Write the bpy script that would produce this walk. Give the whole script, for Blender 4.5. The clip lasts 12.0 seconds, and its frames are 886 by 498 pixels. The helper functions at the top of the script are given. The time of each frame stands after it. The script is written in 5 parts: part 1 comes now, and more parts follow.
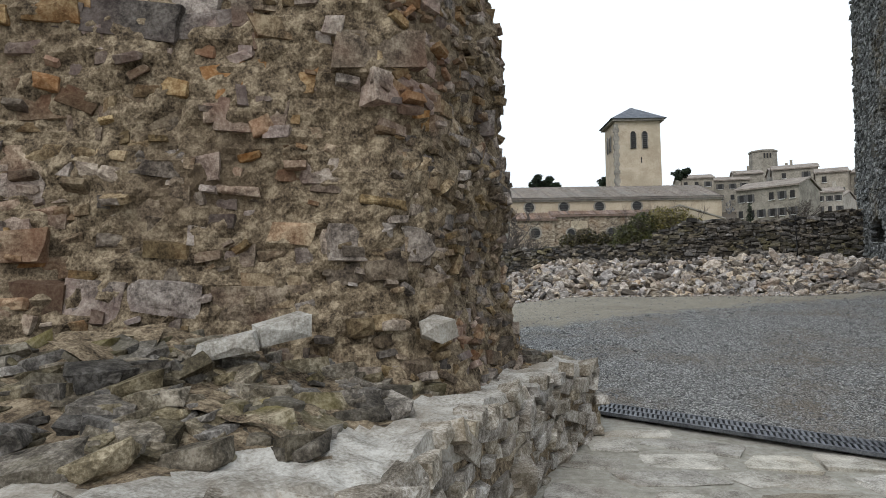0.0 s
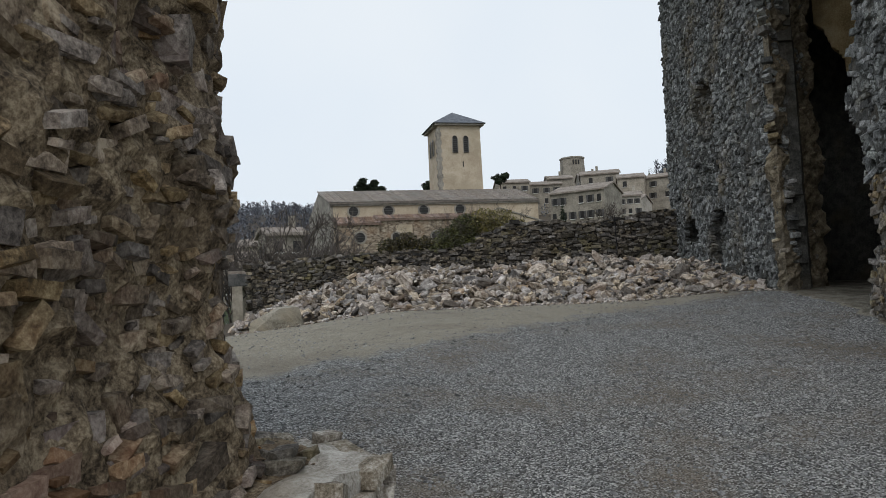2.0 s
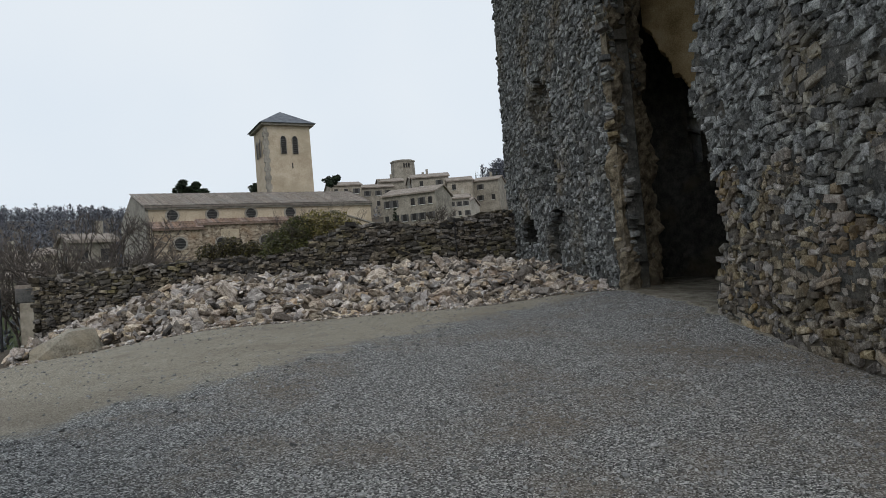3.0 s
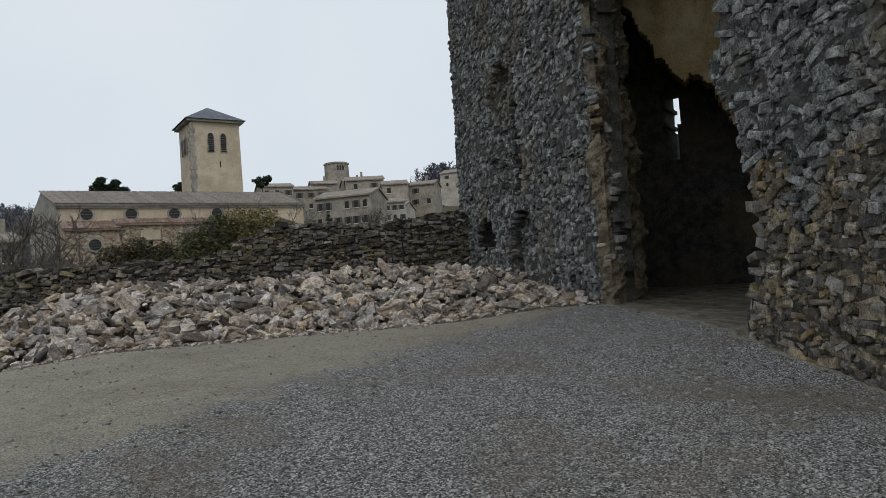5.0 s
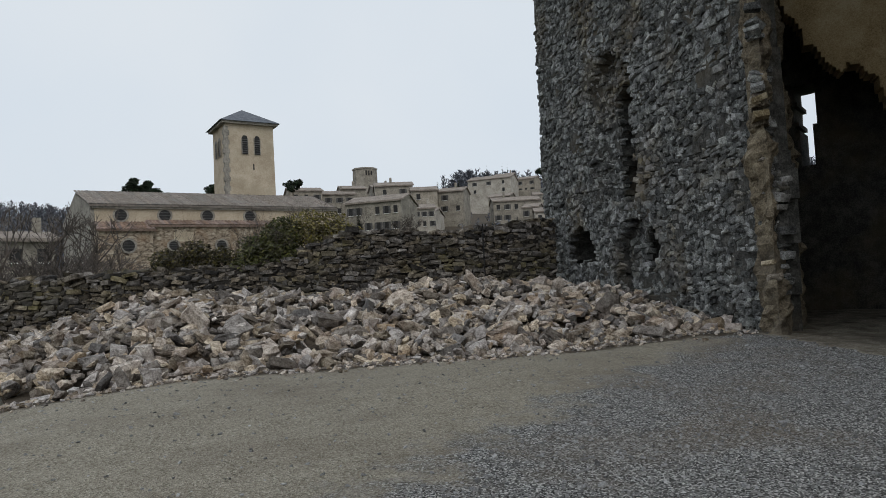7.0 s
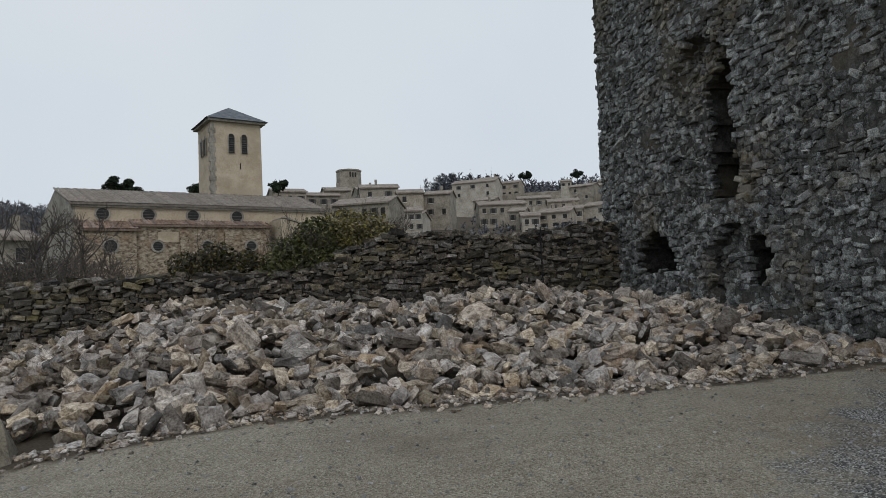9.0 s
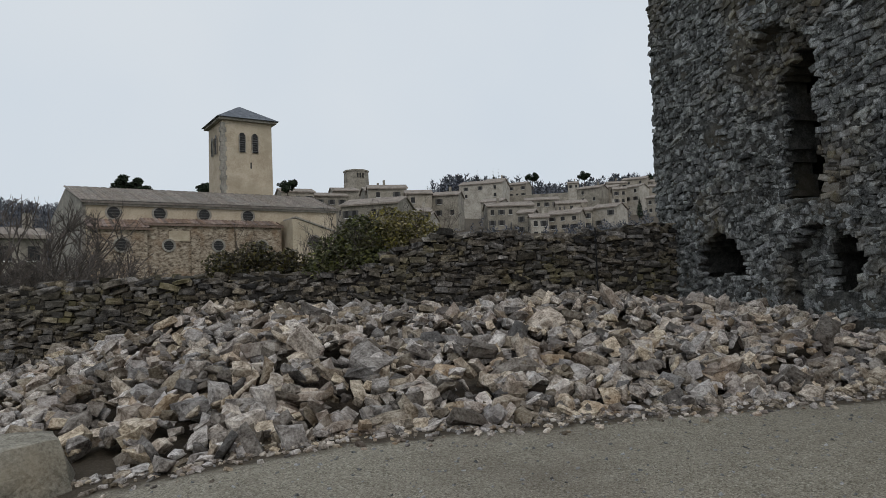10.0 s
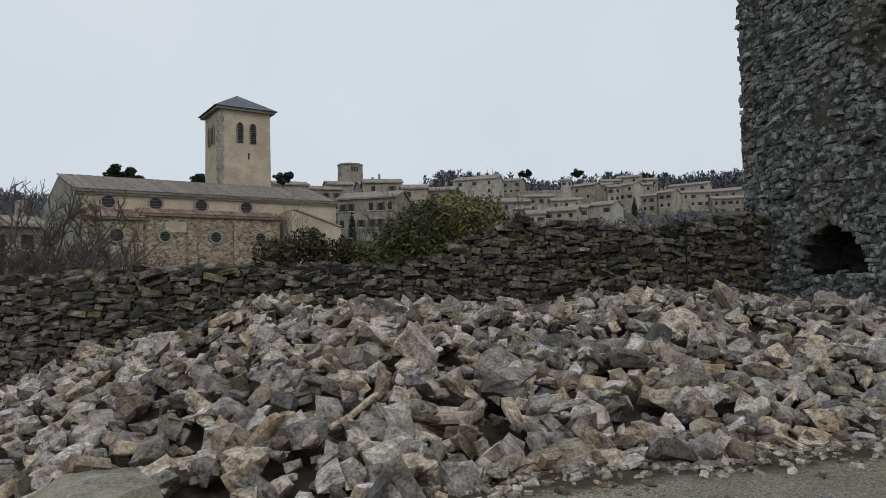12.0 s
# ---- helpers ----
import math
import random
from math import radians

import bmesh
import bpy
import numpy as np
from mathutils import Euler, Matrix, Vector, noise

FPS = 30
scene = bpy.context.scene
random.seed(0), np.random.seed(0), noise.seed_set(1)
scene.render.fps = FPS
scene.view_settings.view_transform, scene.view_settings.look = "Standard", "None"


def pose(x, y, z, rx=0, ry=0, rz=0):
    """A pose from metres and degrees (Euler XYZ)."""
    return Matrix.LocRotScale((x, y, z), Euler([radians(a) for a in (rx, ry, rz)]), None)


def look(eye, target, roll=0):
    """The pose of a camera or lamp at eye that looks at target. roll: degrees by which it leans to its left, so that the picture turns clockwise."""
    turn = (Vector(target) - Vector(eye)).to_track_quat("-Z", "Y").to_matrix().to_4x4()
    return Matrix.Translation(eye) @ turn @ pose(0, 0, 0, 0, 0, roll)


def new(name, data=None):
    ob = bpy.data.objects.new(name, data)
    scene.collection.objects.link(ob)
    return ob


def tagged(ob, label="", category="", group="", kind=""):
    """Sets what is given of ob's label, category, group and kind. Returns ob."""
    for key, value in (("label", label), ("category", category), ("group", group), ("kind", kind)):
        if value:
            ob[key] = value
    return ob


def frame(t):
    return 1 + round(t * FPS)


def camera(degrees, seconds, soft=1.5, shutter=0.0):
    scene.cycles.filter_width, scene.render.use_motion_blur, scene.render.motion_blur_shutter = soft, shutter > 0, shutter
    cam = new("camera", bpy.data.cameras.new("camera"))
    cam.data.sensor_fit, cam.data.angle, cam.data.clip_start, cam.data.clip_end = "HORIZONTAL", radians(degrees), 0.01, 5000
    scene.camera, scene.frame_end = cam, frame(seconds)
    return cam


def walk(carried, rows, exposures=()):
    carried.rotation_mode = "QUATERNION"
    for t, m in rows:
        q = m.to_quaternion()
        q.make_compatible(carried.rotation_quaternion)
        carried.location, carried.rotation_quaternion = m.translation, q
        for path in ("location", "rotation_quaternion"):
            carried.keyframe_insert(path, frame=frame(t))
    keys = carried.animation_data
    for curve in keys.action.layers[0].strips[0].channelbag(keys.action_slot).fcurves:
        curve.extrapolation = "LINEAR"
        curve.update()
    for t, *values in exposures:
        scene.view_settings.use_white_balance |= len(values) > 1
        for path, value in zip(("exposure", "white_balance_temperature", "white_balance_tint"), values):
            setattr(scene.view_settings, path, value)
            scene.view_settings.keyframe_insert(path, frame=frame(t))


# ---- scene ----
cam = camera(65.8, 12.0, soft=0.45)
METRES, EYE, TILT, LEAN, TURN = 14.0, 1.5, 0.0, 0.0, 5.7
ROWS = [
    (0.0, 0.0, 0.0, 0.0, 0.05, 3.25, 0.87),
    (0.5, 0.0199, 0.0432, 0.0056, -4.04, 3.37, 1.82),
    (1.0, 0.0295, 0.0837, 0.0077, -5.7, 3.4, 1.95),
    (1.5, 0.0421, 0.1238, 0.0103, -9.0, 3.34, 2.41),
    (2.0, 0.0512, 0.1678, 0.0143, -14.16, 3.15, 2.9),
    (2.5, 0.0592, 0.2137, 0.0173, -23.1, 2.7, 4.05),
    (3.0, 0.0756, 0.2577, 0.0212, -28.07, 2.48, 4.71),
    (5.0, 0.1328, 0.4103, 0.0309, -33.7, 2.42, 4.38),
    (5.5, 0.1318, 0.4513, 0.0345, -33.38, 2.6, 3.89),
    (6.0, 0.1286, 0.4907, 0.0411, -32.48, 2.89, 3.6),
    (6.5, 0.1234, 0.5331, 0.045, -31.94, 3.01, 3.18),
    (7.0, 0.1152, 0.5734, 0.0485, -31.87, 3.15, 3.09),
    (9.0, 0.0867, 0.7367, 0.0639, -33.64, 3.34, 2.56),
    (9.5, 0.0732, 0.7745, 0.0662, -33.72, 3.45, 2.43),
    (10.0, 0.0623, 0.8153, 0.0692, -33.29, 3.46, 2.13),
    (10.5, 0.0508, 0.8502, 0.0707, -33.38, 3.49, 2.04),
    (11.0, 0.0462, 0.8857, 0.0711, -33.38, 3.37, 1.78),
    (11.5, 0.0359, 0.9249, 0.0707, -33.88, 3.23, 1.57),
    (12.0, 0.0322, 0.9621, 0.0709, -34.23, 3.09, 1.4),
]
# exposure falls as the sky takes over the picture
STOPS = [(0.0, 0.42), (0.3, 0.2), (0.6, 0.02), (1.2, 0.0), (2.0, 0.02), (2.5, 0.05), (3.0, -0.02), (5.0, -0.15), (7.0, -0.15), (9.0, -0.25), (12.0, -0.25)]
walk(cam, [(t, pose(0, 0, EYE, TILT, LEAN, TURN) @ pose(METRES * x, METRES * y, METRES * z, 90 + pitch, roll, yaw)) for t, x, y, z, yaw, pitch, roll in ROWS], STOPS)

# ---- world and sun: an overcast winter sky ----
world = bpy.data.worlds.new("overcast")
scene.world = world
world.use_nodes = True
wn, wl = world.node_tree.nodes, world.node_tree.links
sky = wn.new("ShaderNodeTexSky")
sky.sky_type, sky.sun_disc = "NISHITA", False
sky.sun_elevation, sky.sun_rotation = radians(38), radians(200)
sky.air_density, sky.dust_density = 1.0, 6.0
dim = wn.new("ShaderNodeMix")
dim.data_type = "RGBA"
dim.blend_type = "MULTIPLY"
dim.inputs[0].default_value = 1.0
dim.inputs[7].default_value = (0.1, 0.1, 0.1, 1)
cloud_coord = wn.new("ShaderNodeTexCoord")
cloud_noise = wn.new("ShaderNodeTexNoise")
cloud_noise.inputs["Scale"].default_value = 1.6
cloud_noise.inputs["Detail"].default_value = 4
cloud_ramp = wn.new("ShaderNodeValToRGB")
cloud_ramp.color_ramp.elements[0].position, cloud_ramp.color_ramp.elements[1].position = 0.3, 0.75
cloud_ramp.color_ramp.elements[0].color = (0.735, 0.83, 0.935, 1)
cloud_ramp.color_ramp.elements[1].color = (0.865, 0.92, 0.97, 1)
cover = wn.new("ShaderNodeMix")
cover.data_type = "RGBA"
cover.inputs[0].default_value = 0.92
wl.new(cloud_coord.outputs["Generated"], cloud_noise.inputs["Vector"])
wl.new(cloud_noise.outputs["Fac"], cloud_ramp.inputs["Fac"])
wl.new(sky.outputs[0], dim.inputs[6])
wl.new(dim.outputs[2], cover.inputs[6])
wl.new(cloud_ramp.outputs["Color"], cover.inputs[7])
wl.new(cover.outputs[2], wn["Background"].inputs["Color"])
wn["Background"].inputs["Strength"].default_value = 1.0
sun_data = bpy.data.lights.new("sun", "SUN")
sun_data.energy, sun_data.angle, sun_data.color = 0.7, radians(25), (1.0, 0.965, 0.91)
sun = new("sun", sun_data)
sun.matrix_world = look((-10, -37, 41), (0, 0, 0))


# ---- materials ----
def material(name, dark, mid, light, scale=6.0, rough=0.9, bump=0.4, fine=60.0, vary="", tint=0.25, stain=None, stain_scale=1.2, stain_amount=0.5, metal=0.0, spots=0.0, stretch=(1, 1, 1)):
    """Two scales of mottling between three colours, a stain of its own shape, relief, and a change from piece to piece."""
    m = bpy.data.materials.new(name)
    m.use_nodes = True
    n, l = m.node_tree.nodes, m.node_tree.links
    b = n["Principled BSDF"]
    co = n.new("ShaderNodeTexCoord")
    geo = n.new("ShaderNodeNewGeometry")
    mp = n.new("ShaderNodeMapping")
    mp.inputs["Scale"].default_value = stretch
    l.new(geo.outputs["Position"], mp.inputs["Vector"])
    big = n.new("ShaderNodeTexNoise")
    big.inputs["Scale"].default_value, big.inputs["Detail"].default_value = scale, 8
    big.inputs["Roughness"].default_value = 0.65
    l.new(mp.outputs[0], big.inputs["Vector"])
    small = n.new("ShaderNodeTexNoise")
    small.inputs["Scale"].default_value, small.inputs["Detail"].default_value = fine, 5
    small.inputs["Roughness"].default_value = 0.7
    l.new(mp.outputs[0], small.inputs["Vector"])
    mix = n.new("ShaderNodeMath")
    mix.operation = "MULTIPLY_ADD"
    mix.inputs[1].default_value = 0.45
    l.new(small.outputs["Fac"], mix.inputs[0])
    half = n.new("ShaderNodeMath")
    half.operation = "MULTIPLY"
    half.inputs[1].default_value = 0.55
    l.new(big.outputs["Fac"], half.inputs[0])
    l.new(half.outputs[0], mix.inputs[2])
    ramp = n.new("ShaderNodeValToRGB")
    e = ramp.color_ramp.elements
    e[0].position, e[1].position = 0.40, 0.61
    e[0].color, e[1].color = (*dark, 1), (*light, 1)
    e.new(0.5).color = (*mid, 1)
    l.new(mix.outputs[0], ramp.inputs["Fac"])
    col = ramp.outputs["Color"]
    if stain:
        st = n.new("ShaderNodeTexNoise")
        st.inputs["Scale"].default_value, st.inputs["Detail"].default_value = stain_scale, 6
        l.new(geo.outputs["Position"], st.inputs["Vector"])
        sr = n.new("ShaderNodeMapRange")
        sr.inputs["From Min"].default_value, sr.inputs["From Max"].default_value = 0.5, 0.66
        sr.inputs["To Max"].default_value = stain_amount
        l.new(st.outputs["Fac"], sr.inputs["Value"])
        sm = n.new("ShaderNodeMix")
        sm.data_type = "RGBA"
        sm.inputs[7].default_value = (*stain, 1)
        l.new(sr.outputs[0], sm.inputs[0])
        l.new(col, sm.inputs[6])
        col = sm.outputs[2]
    if vary:
        if vary == "object":
            info = n.new("ShaderNodeObjectInfo")
            rnd = info.outputs["Random"]
        else:
            rnd = geo.outputs["Random Per Island"]
        hsv = n.new("ShaderNodeHueSaturation")
        val = n.new("ShaderNodeMapRange")
        val.inputs["To Min"].default_value, val.inputs["To Max"].default_value = 1 - tint * 1.6, 1 + tint * 1.8
        l.new(rnd, val.inputs["Value"])
        l.new(val.outputs[0], hsv.inputs["Value"])
        mul = n.new("ShaderNodeMath")
        mul.operation = "MULTIPLY"
        mul.inputs[1].default_value = 7.31
        fr = n.new("ShaderNodeMath")
        fr.operation = "FRACT"
        l.new(rnd, mul.inputs[0])
        l.new(mul.outputs[0], fr.inputs[0])
        sat = n.new("ShaderNodeMapRange")
        sat.inputs["To Min"].default_value, sat.inputs["To Max"].default_value = 1 - tint * 1.6, 1 + tint * 0.9
        l.new(fr.outputs[0], sat.inputs["Value"])
        l.new(sat.outputs[0], hsv.inputs["Saturation"])
        hue = n.new("ShaderNodeMapRange")
        hue.inputs["To Min"].default_value, hue.inputs["To Max"].default_value = 0.5 - tint * 0.045, 0.5 + tint * 0.015
        l.new(fr.outputs[0], hue.inputs["Value"])
        l.new(hue.outputs[0], hsv.inputs["Hue"])
        l.new(col, hsv.inputs["Color"])
        col = hsv.outputs["Color"]
    l.new(col, b.inputs["Base Color"])
    b.inputs["Roughness"].default_value, b.inputs["Metallic"].default_value = rough, metal
    b.inputs["Specular IOR Level"].default_value = 0.25
    if bump:
        bp = n.new("ShaderNodeBump")
        bp.inputs["Strength"].default_value, bp.inputs["Distance"].default_value = bump, 1.0 / fine if fine > 20 else 0.03
        l.new(mix.outputs[0], bp.inputs["Height"])
        l.new(bp.outputs[0], b.inputs["Normal"])
    return m


def both(name, *a, **k):
    """A stone material for loose pieces and its twin for joined ones."""
    return material(name + "_piece", *a, vary="object", **k), material(name + "_joined", *a, vary="island", **k)


OCHRE = both("ochre_rubble", (0.055, 0.04, 0.026), (0.185, 0.138, 0.091), (0.37, 0.30, 0.21), scale=9, fine=50, bump=1.0, tint=0.34, stain=(0.19, 0.085, 0.045), stain_scale=1.6, stain_amount=0.5)
MORTAR = material("ochre_mortar", (0.035, 0.025, 0.016), (0.175, 0.132, 0.086), (0.40, 0.325, 0.225), scale=12, fine=60, bump=1.0, stain=(0.10, 0.07, 0.045), stain_scale=1.1, stain_amount=0.55)
PALE = both("pale_limestone", (0.085, 0.07, 0.05), (0.255, 0.222, 0.178), (0.55, 0.52, 0.47), scale=8, fine=70, bump=0.6, tint=0.2, stain=(0.22, 0.17, 0.10), stain_amount=0.4)
TALUS = both("mossy_rubble", (0.045, 0.037, 0.025), (0.135, 0.113, 0.08), (0.32, 0.28, 0.215), scale=9, fine=55, bump=1.0, tint=0.34, stain=(0.13, 0.112, 0.038), stain_scale=1.8, stain_amount=0.6)
LIME = material("lime_mortar", (0.20, 0.18, 0.15), (0.40, 0.375, 0.335), (0.60, 0.58, 0.54), scale=6, fine=60, bump=0.9, stain=(0.24, 0.20, 0.15), stain_amount=0.6)
RUBBLE = both("broken_limestone", (0.105, 0.083, 0.063), (0.31, 0.265, 0.217), (0.54, 0.49, 0.42), scale=9, fine=40, bump=1.0, tint=0.4, stain=(0.20, 0.135, 0.095), stain_scale=1.4, stain_amount=0.4)
GREY = both("grey_schist", (0.034, 0.035, 0.033), (0.145, 0.147, 0.14), (0.36, 0.364, 0.348), scale=6, fine=45, bump=0.7, tint=0.36, stain=(0.16, 0.125, 0.075), stain_scale=0.7, stain_amount=0.55)
# grey rubble darkened in colour so that the keep's inside looks shaded
KEEP_INSIDE_SHADE = material("shaded_keep_inside", (0.022, 0.021, 0.019), (0.056, 0.053, 0.048), (0.115, 0.108, 0.095), scale=5, fine=40, bump=0.9, stain=(0.14, 0.11, 0.065), stain_scale=0.8)
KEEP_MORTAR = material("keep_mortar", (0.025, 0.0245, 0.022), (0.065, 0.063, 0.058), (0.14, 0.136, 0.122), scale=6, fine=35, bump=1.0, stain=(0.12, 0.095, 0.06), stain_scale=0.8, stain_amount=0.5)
SCHIST = both("brown_schist", (0.03, 0.026, 0.02), (0.10, 0.086, 0.068), (0.25, 0.222, 0.184), scale=8, fine=50, bump=0.9, tint=0.42, stain=(0.115, 0.105, 0.055), stain_scale=1.0, stain_amount=0.45)
WARM = both("warm_keep_stone", (0.06, 0.047, 0.032), (0.17, 0.142, 0.103), (0.36, 0.32, 0.25), scale=7, fine=48, bump=0.8, tint=0.36, stain=(0.19, 0.125, 0.06), stain_scale=0.9, stain_amount=0.45)
# near-black colour stands in for shade in the open joints
GAP_SHADE = material("dry_wall_gap_shade", (0.015, 0.013, 0.011), (0.03, 0.027, 0.023), (0.06, 0.054, 0.046), scale=5, fine=40)
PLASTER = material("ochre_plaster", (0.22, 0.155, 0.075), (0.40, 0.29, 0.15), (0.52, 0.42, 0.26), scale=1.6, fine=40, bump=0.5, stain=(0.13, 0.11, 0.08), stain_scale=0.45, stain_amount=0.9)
HEAP_BED = material("dark_brown_bed", (0.03, 0.023, 0.016), (0.065, 0.05, 0.036), (0.13, 0.105, 0.08), scale=4, fine=50, bump=0.9)
OCHRE_CORE = material("torn_core", (0.06, 0.048, 0.033), (0.17, 0.138, 0.095), (0.33, 0.28, 0.20), scale=6, fine=40, bump=1.0, stain=(0.08, 0.07, 0.057), stain_scale=1.2, stain_amount=0.6)
PAVE = both("paving_stone", (0.19, 0.172, 0.143), (0.39, 0.365, 0.315), (0.58, 0.55, 0.49), scale=5, fine=60, bump=0.7, tint=0.14, stain=(0.25, 0.20, 0.14), stain_amount=0.5)
GRATE = material("galvanised_grate", (0.06, 0.063, 0.07), (0.13, 0.137, 0.15), (0.22, 0.23, 0.25), rough=0.5, metal=0.5, bump=0.2)
IRON = material("cast_iron", (0.012, 0.012, 0.013), (0.03, 0.03, 0.032), (0.06, 0.058, 0.056), rough=0.55, metal=0.6, bump=0.2)
RENDER_CREAM = material("cream_render", (0.365, 0.298, 0.218), (0.46, 0.385, 0.29), (0.53, 0.457, 0.36), scale=0.6, fine=6, bump=0.15, stain=(0.33, 0.28, 0.20), stain_scale=0.25, stain_amount=0.55)
CHURCH_STONE = material("church_rubble", (0.055, 0.04, 0.03), (0.27, 0.215, 0.16), (0.46, 0.40, 0.32), scale=2.2, fine=4.2, bump=0.6, stain=(0.22, 0.135, 0.08), stain_scale=0.6, stretch=(0.8, 0.8, 1.5))
CHURCH_GREY = material("church_grey_wall", (0.17, 0.155, 0.135), (0.26, 0.24, 0.21), (0.36, 0.335, 0.29), scale=0.8, fine=5, bump=0.3)
TILE = both("clay_tile", (0.12, 0.10, 0.085), (0.20, 0.172, 0.147), (0.28, 0.245, 0.21), scale=1.5, fine=12, bump=0.3, tint=0.1, stain=(0.19, 0.18, 0.16), stain_scale=0.4, stain_amount=0.7)
RED_TILE = both("red_clay_tile", (0.12, 0.08, 0.06), (0.205, 0.145, 0.115), (0.29, 0.22, 0.18), scale=1.5, fine=12, bump=0.3, tint=0.2)
SLATE = material("roof_slate", (0.06, 0.068, 0.08), (0.10, 0.11, 0.13), (0.16, 0.17, 0.19), scale=1.5, fine=9, rough=0.6, bump=0.3)
# dark window glazing; on open hollows the same colour paints their shade
VOID = material("dark_glazing_and_hollow_shade", (0.012, 0.012, 0.013), (0.022, 0.021, 0.02), (0.035, 0.032, 0.03), scale=3, fine=12, rough=0.35, bump=0)
SHUTTER = material("dark_shutter_paint", (0.05, 0.05, 0.05), (0.09, 0.088, 0.085), (0.13, 0.12, 0.115), scale=3, fine=20, rough=0.6, bump=0.1)
WHITE = material("weathered_white", (0.5, 0.49, 0.46), (0.62, 0.61, 0.58), (0.72, 0.71, 0.68), scale=2, fine=20, bump=0.1)
HOUSE_A = material("house_stone", (0.16, 0.145, 0.12), (0.26, 0.235, 0.195), (0.36, 0.33, 0.28), scale=0.5, fine=3, bump=0.4)
HOUSE_B = material("house_beige", (0.20, 0.175, 0.14), (0.31, 0.275, 0.225), (0.41, 0.37, 0.31), scale=0.4, fine=3, bump=0.15)
HOUSE_C = material("house_pale", (0.26, 0.235, 0.20), (0.385, 0.355, 0.305), (0.49, 0.455, 0.40), scale=0.4, fine=3, bump=0.15)
ROOF = material("village_roof", (0.15, 0.125, 0.105), (0.24, 0.205, 0.175), (0.33, 0.29, 0.25), scale=0.8, fine=5, bump=0.3)
BARK = material("bark", (0.035, 0.028, 0.022), (0.075, 0.06, 0.048), (0.13, 0.11, 0.09), scale=8, fine=50, bump=0.6)
TWIG = material("bare_twigs", (0.05, 0.04, 0.033), (0.085, 0.07, 0.06), (0.13, 0.11, 0.095), scale=1, fine=9, bump=0, vary="island", tint=0.2)
# bare twigs with distance haze mixed into the colour: bluer and paler
WOOD_HAZED = material("hazed_winter_wood", (0.07, 0.077, 0.095), (0.115, 0.122, 0.145), (0.165, 0.17, 0.19), scale=0.05, fine=0.6, bump=0, vary="island", tint=0.25)
LEAF = material("bush_leaf", (0.035, 0.042, 0.016), (0.08, 0.088, 0.033), (0.15, 0.145, 0.06), scale=3, fine=14, rough=0.6, bump=0, vary="island", tint=0.3)
LEAF_DRY = material("yellow_bush_leaf", (0.11, 0.10, 0.035), (0.20, 0.18, 0.065), (0.30, 0.25, 0.11), scale=3, fine=14, rough=0.7, bump=0, vary="island", tint=0.3)
LEAF_BROWN = material("brown_bramble_leaf", (0.035, 0.032, 0.015), (0.075, 0.068, 0.030), (0.14, 0.115, 0.06), scale=3, fine=14, rough=0.7, bump=0, vary="island", tint=0.4)
CONIFER = material("conifer_needles", (0.012, 0.02, 0.012), (0.025, 0.038, 0.022), (0.045, 0.06, 0.035), scale=1, fine=8, bump=0, vary="island", tint=0.25)
GRAVEL_BIT = material("gravel_chip", (0.10, 0.10, 0.10), (0.21, 0.21, 0.21), (0.36, 0.36, 0.35), scale=9, fine=60, bump=0.3, vary="island", tint=0.3)


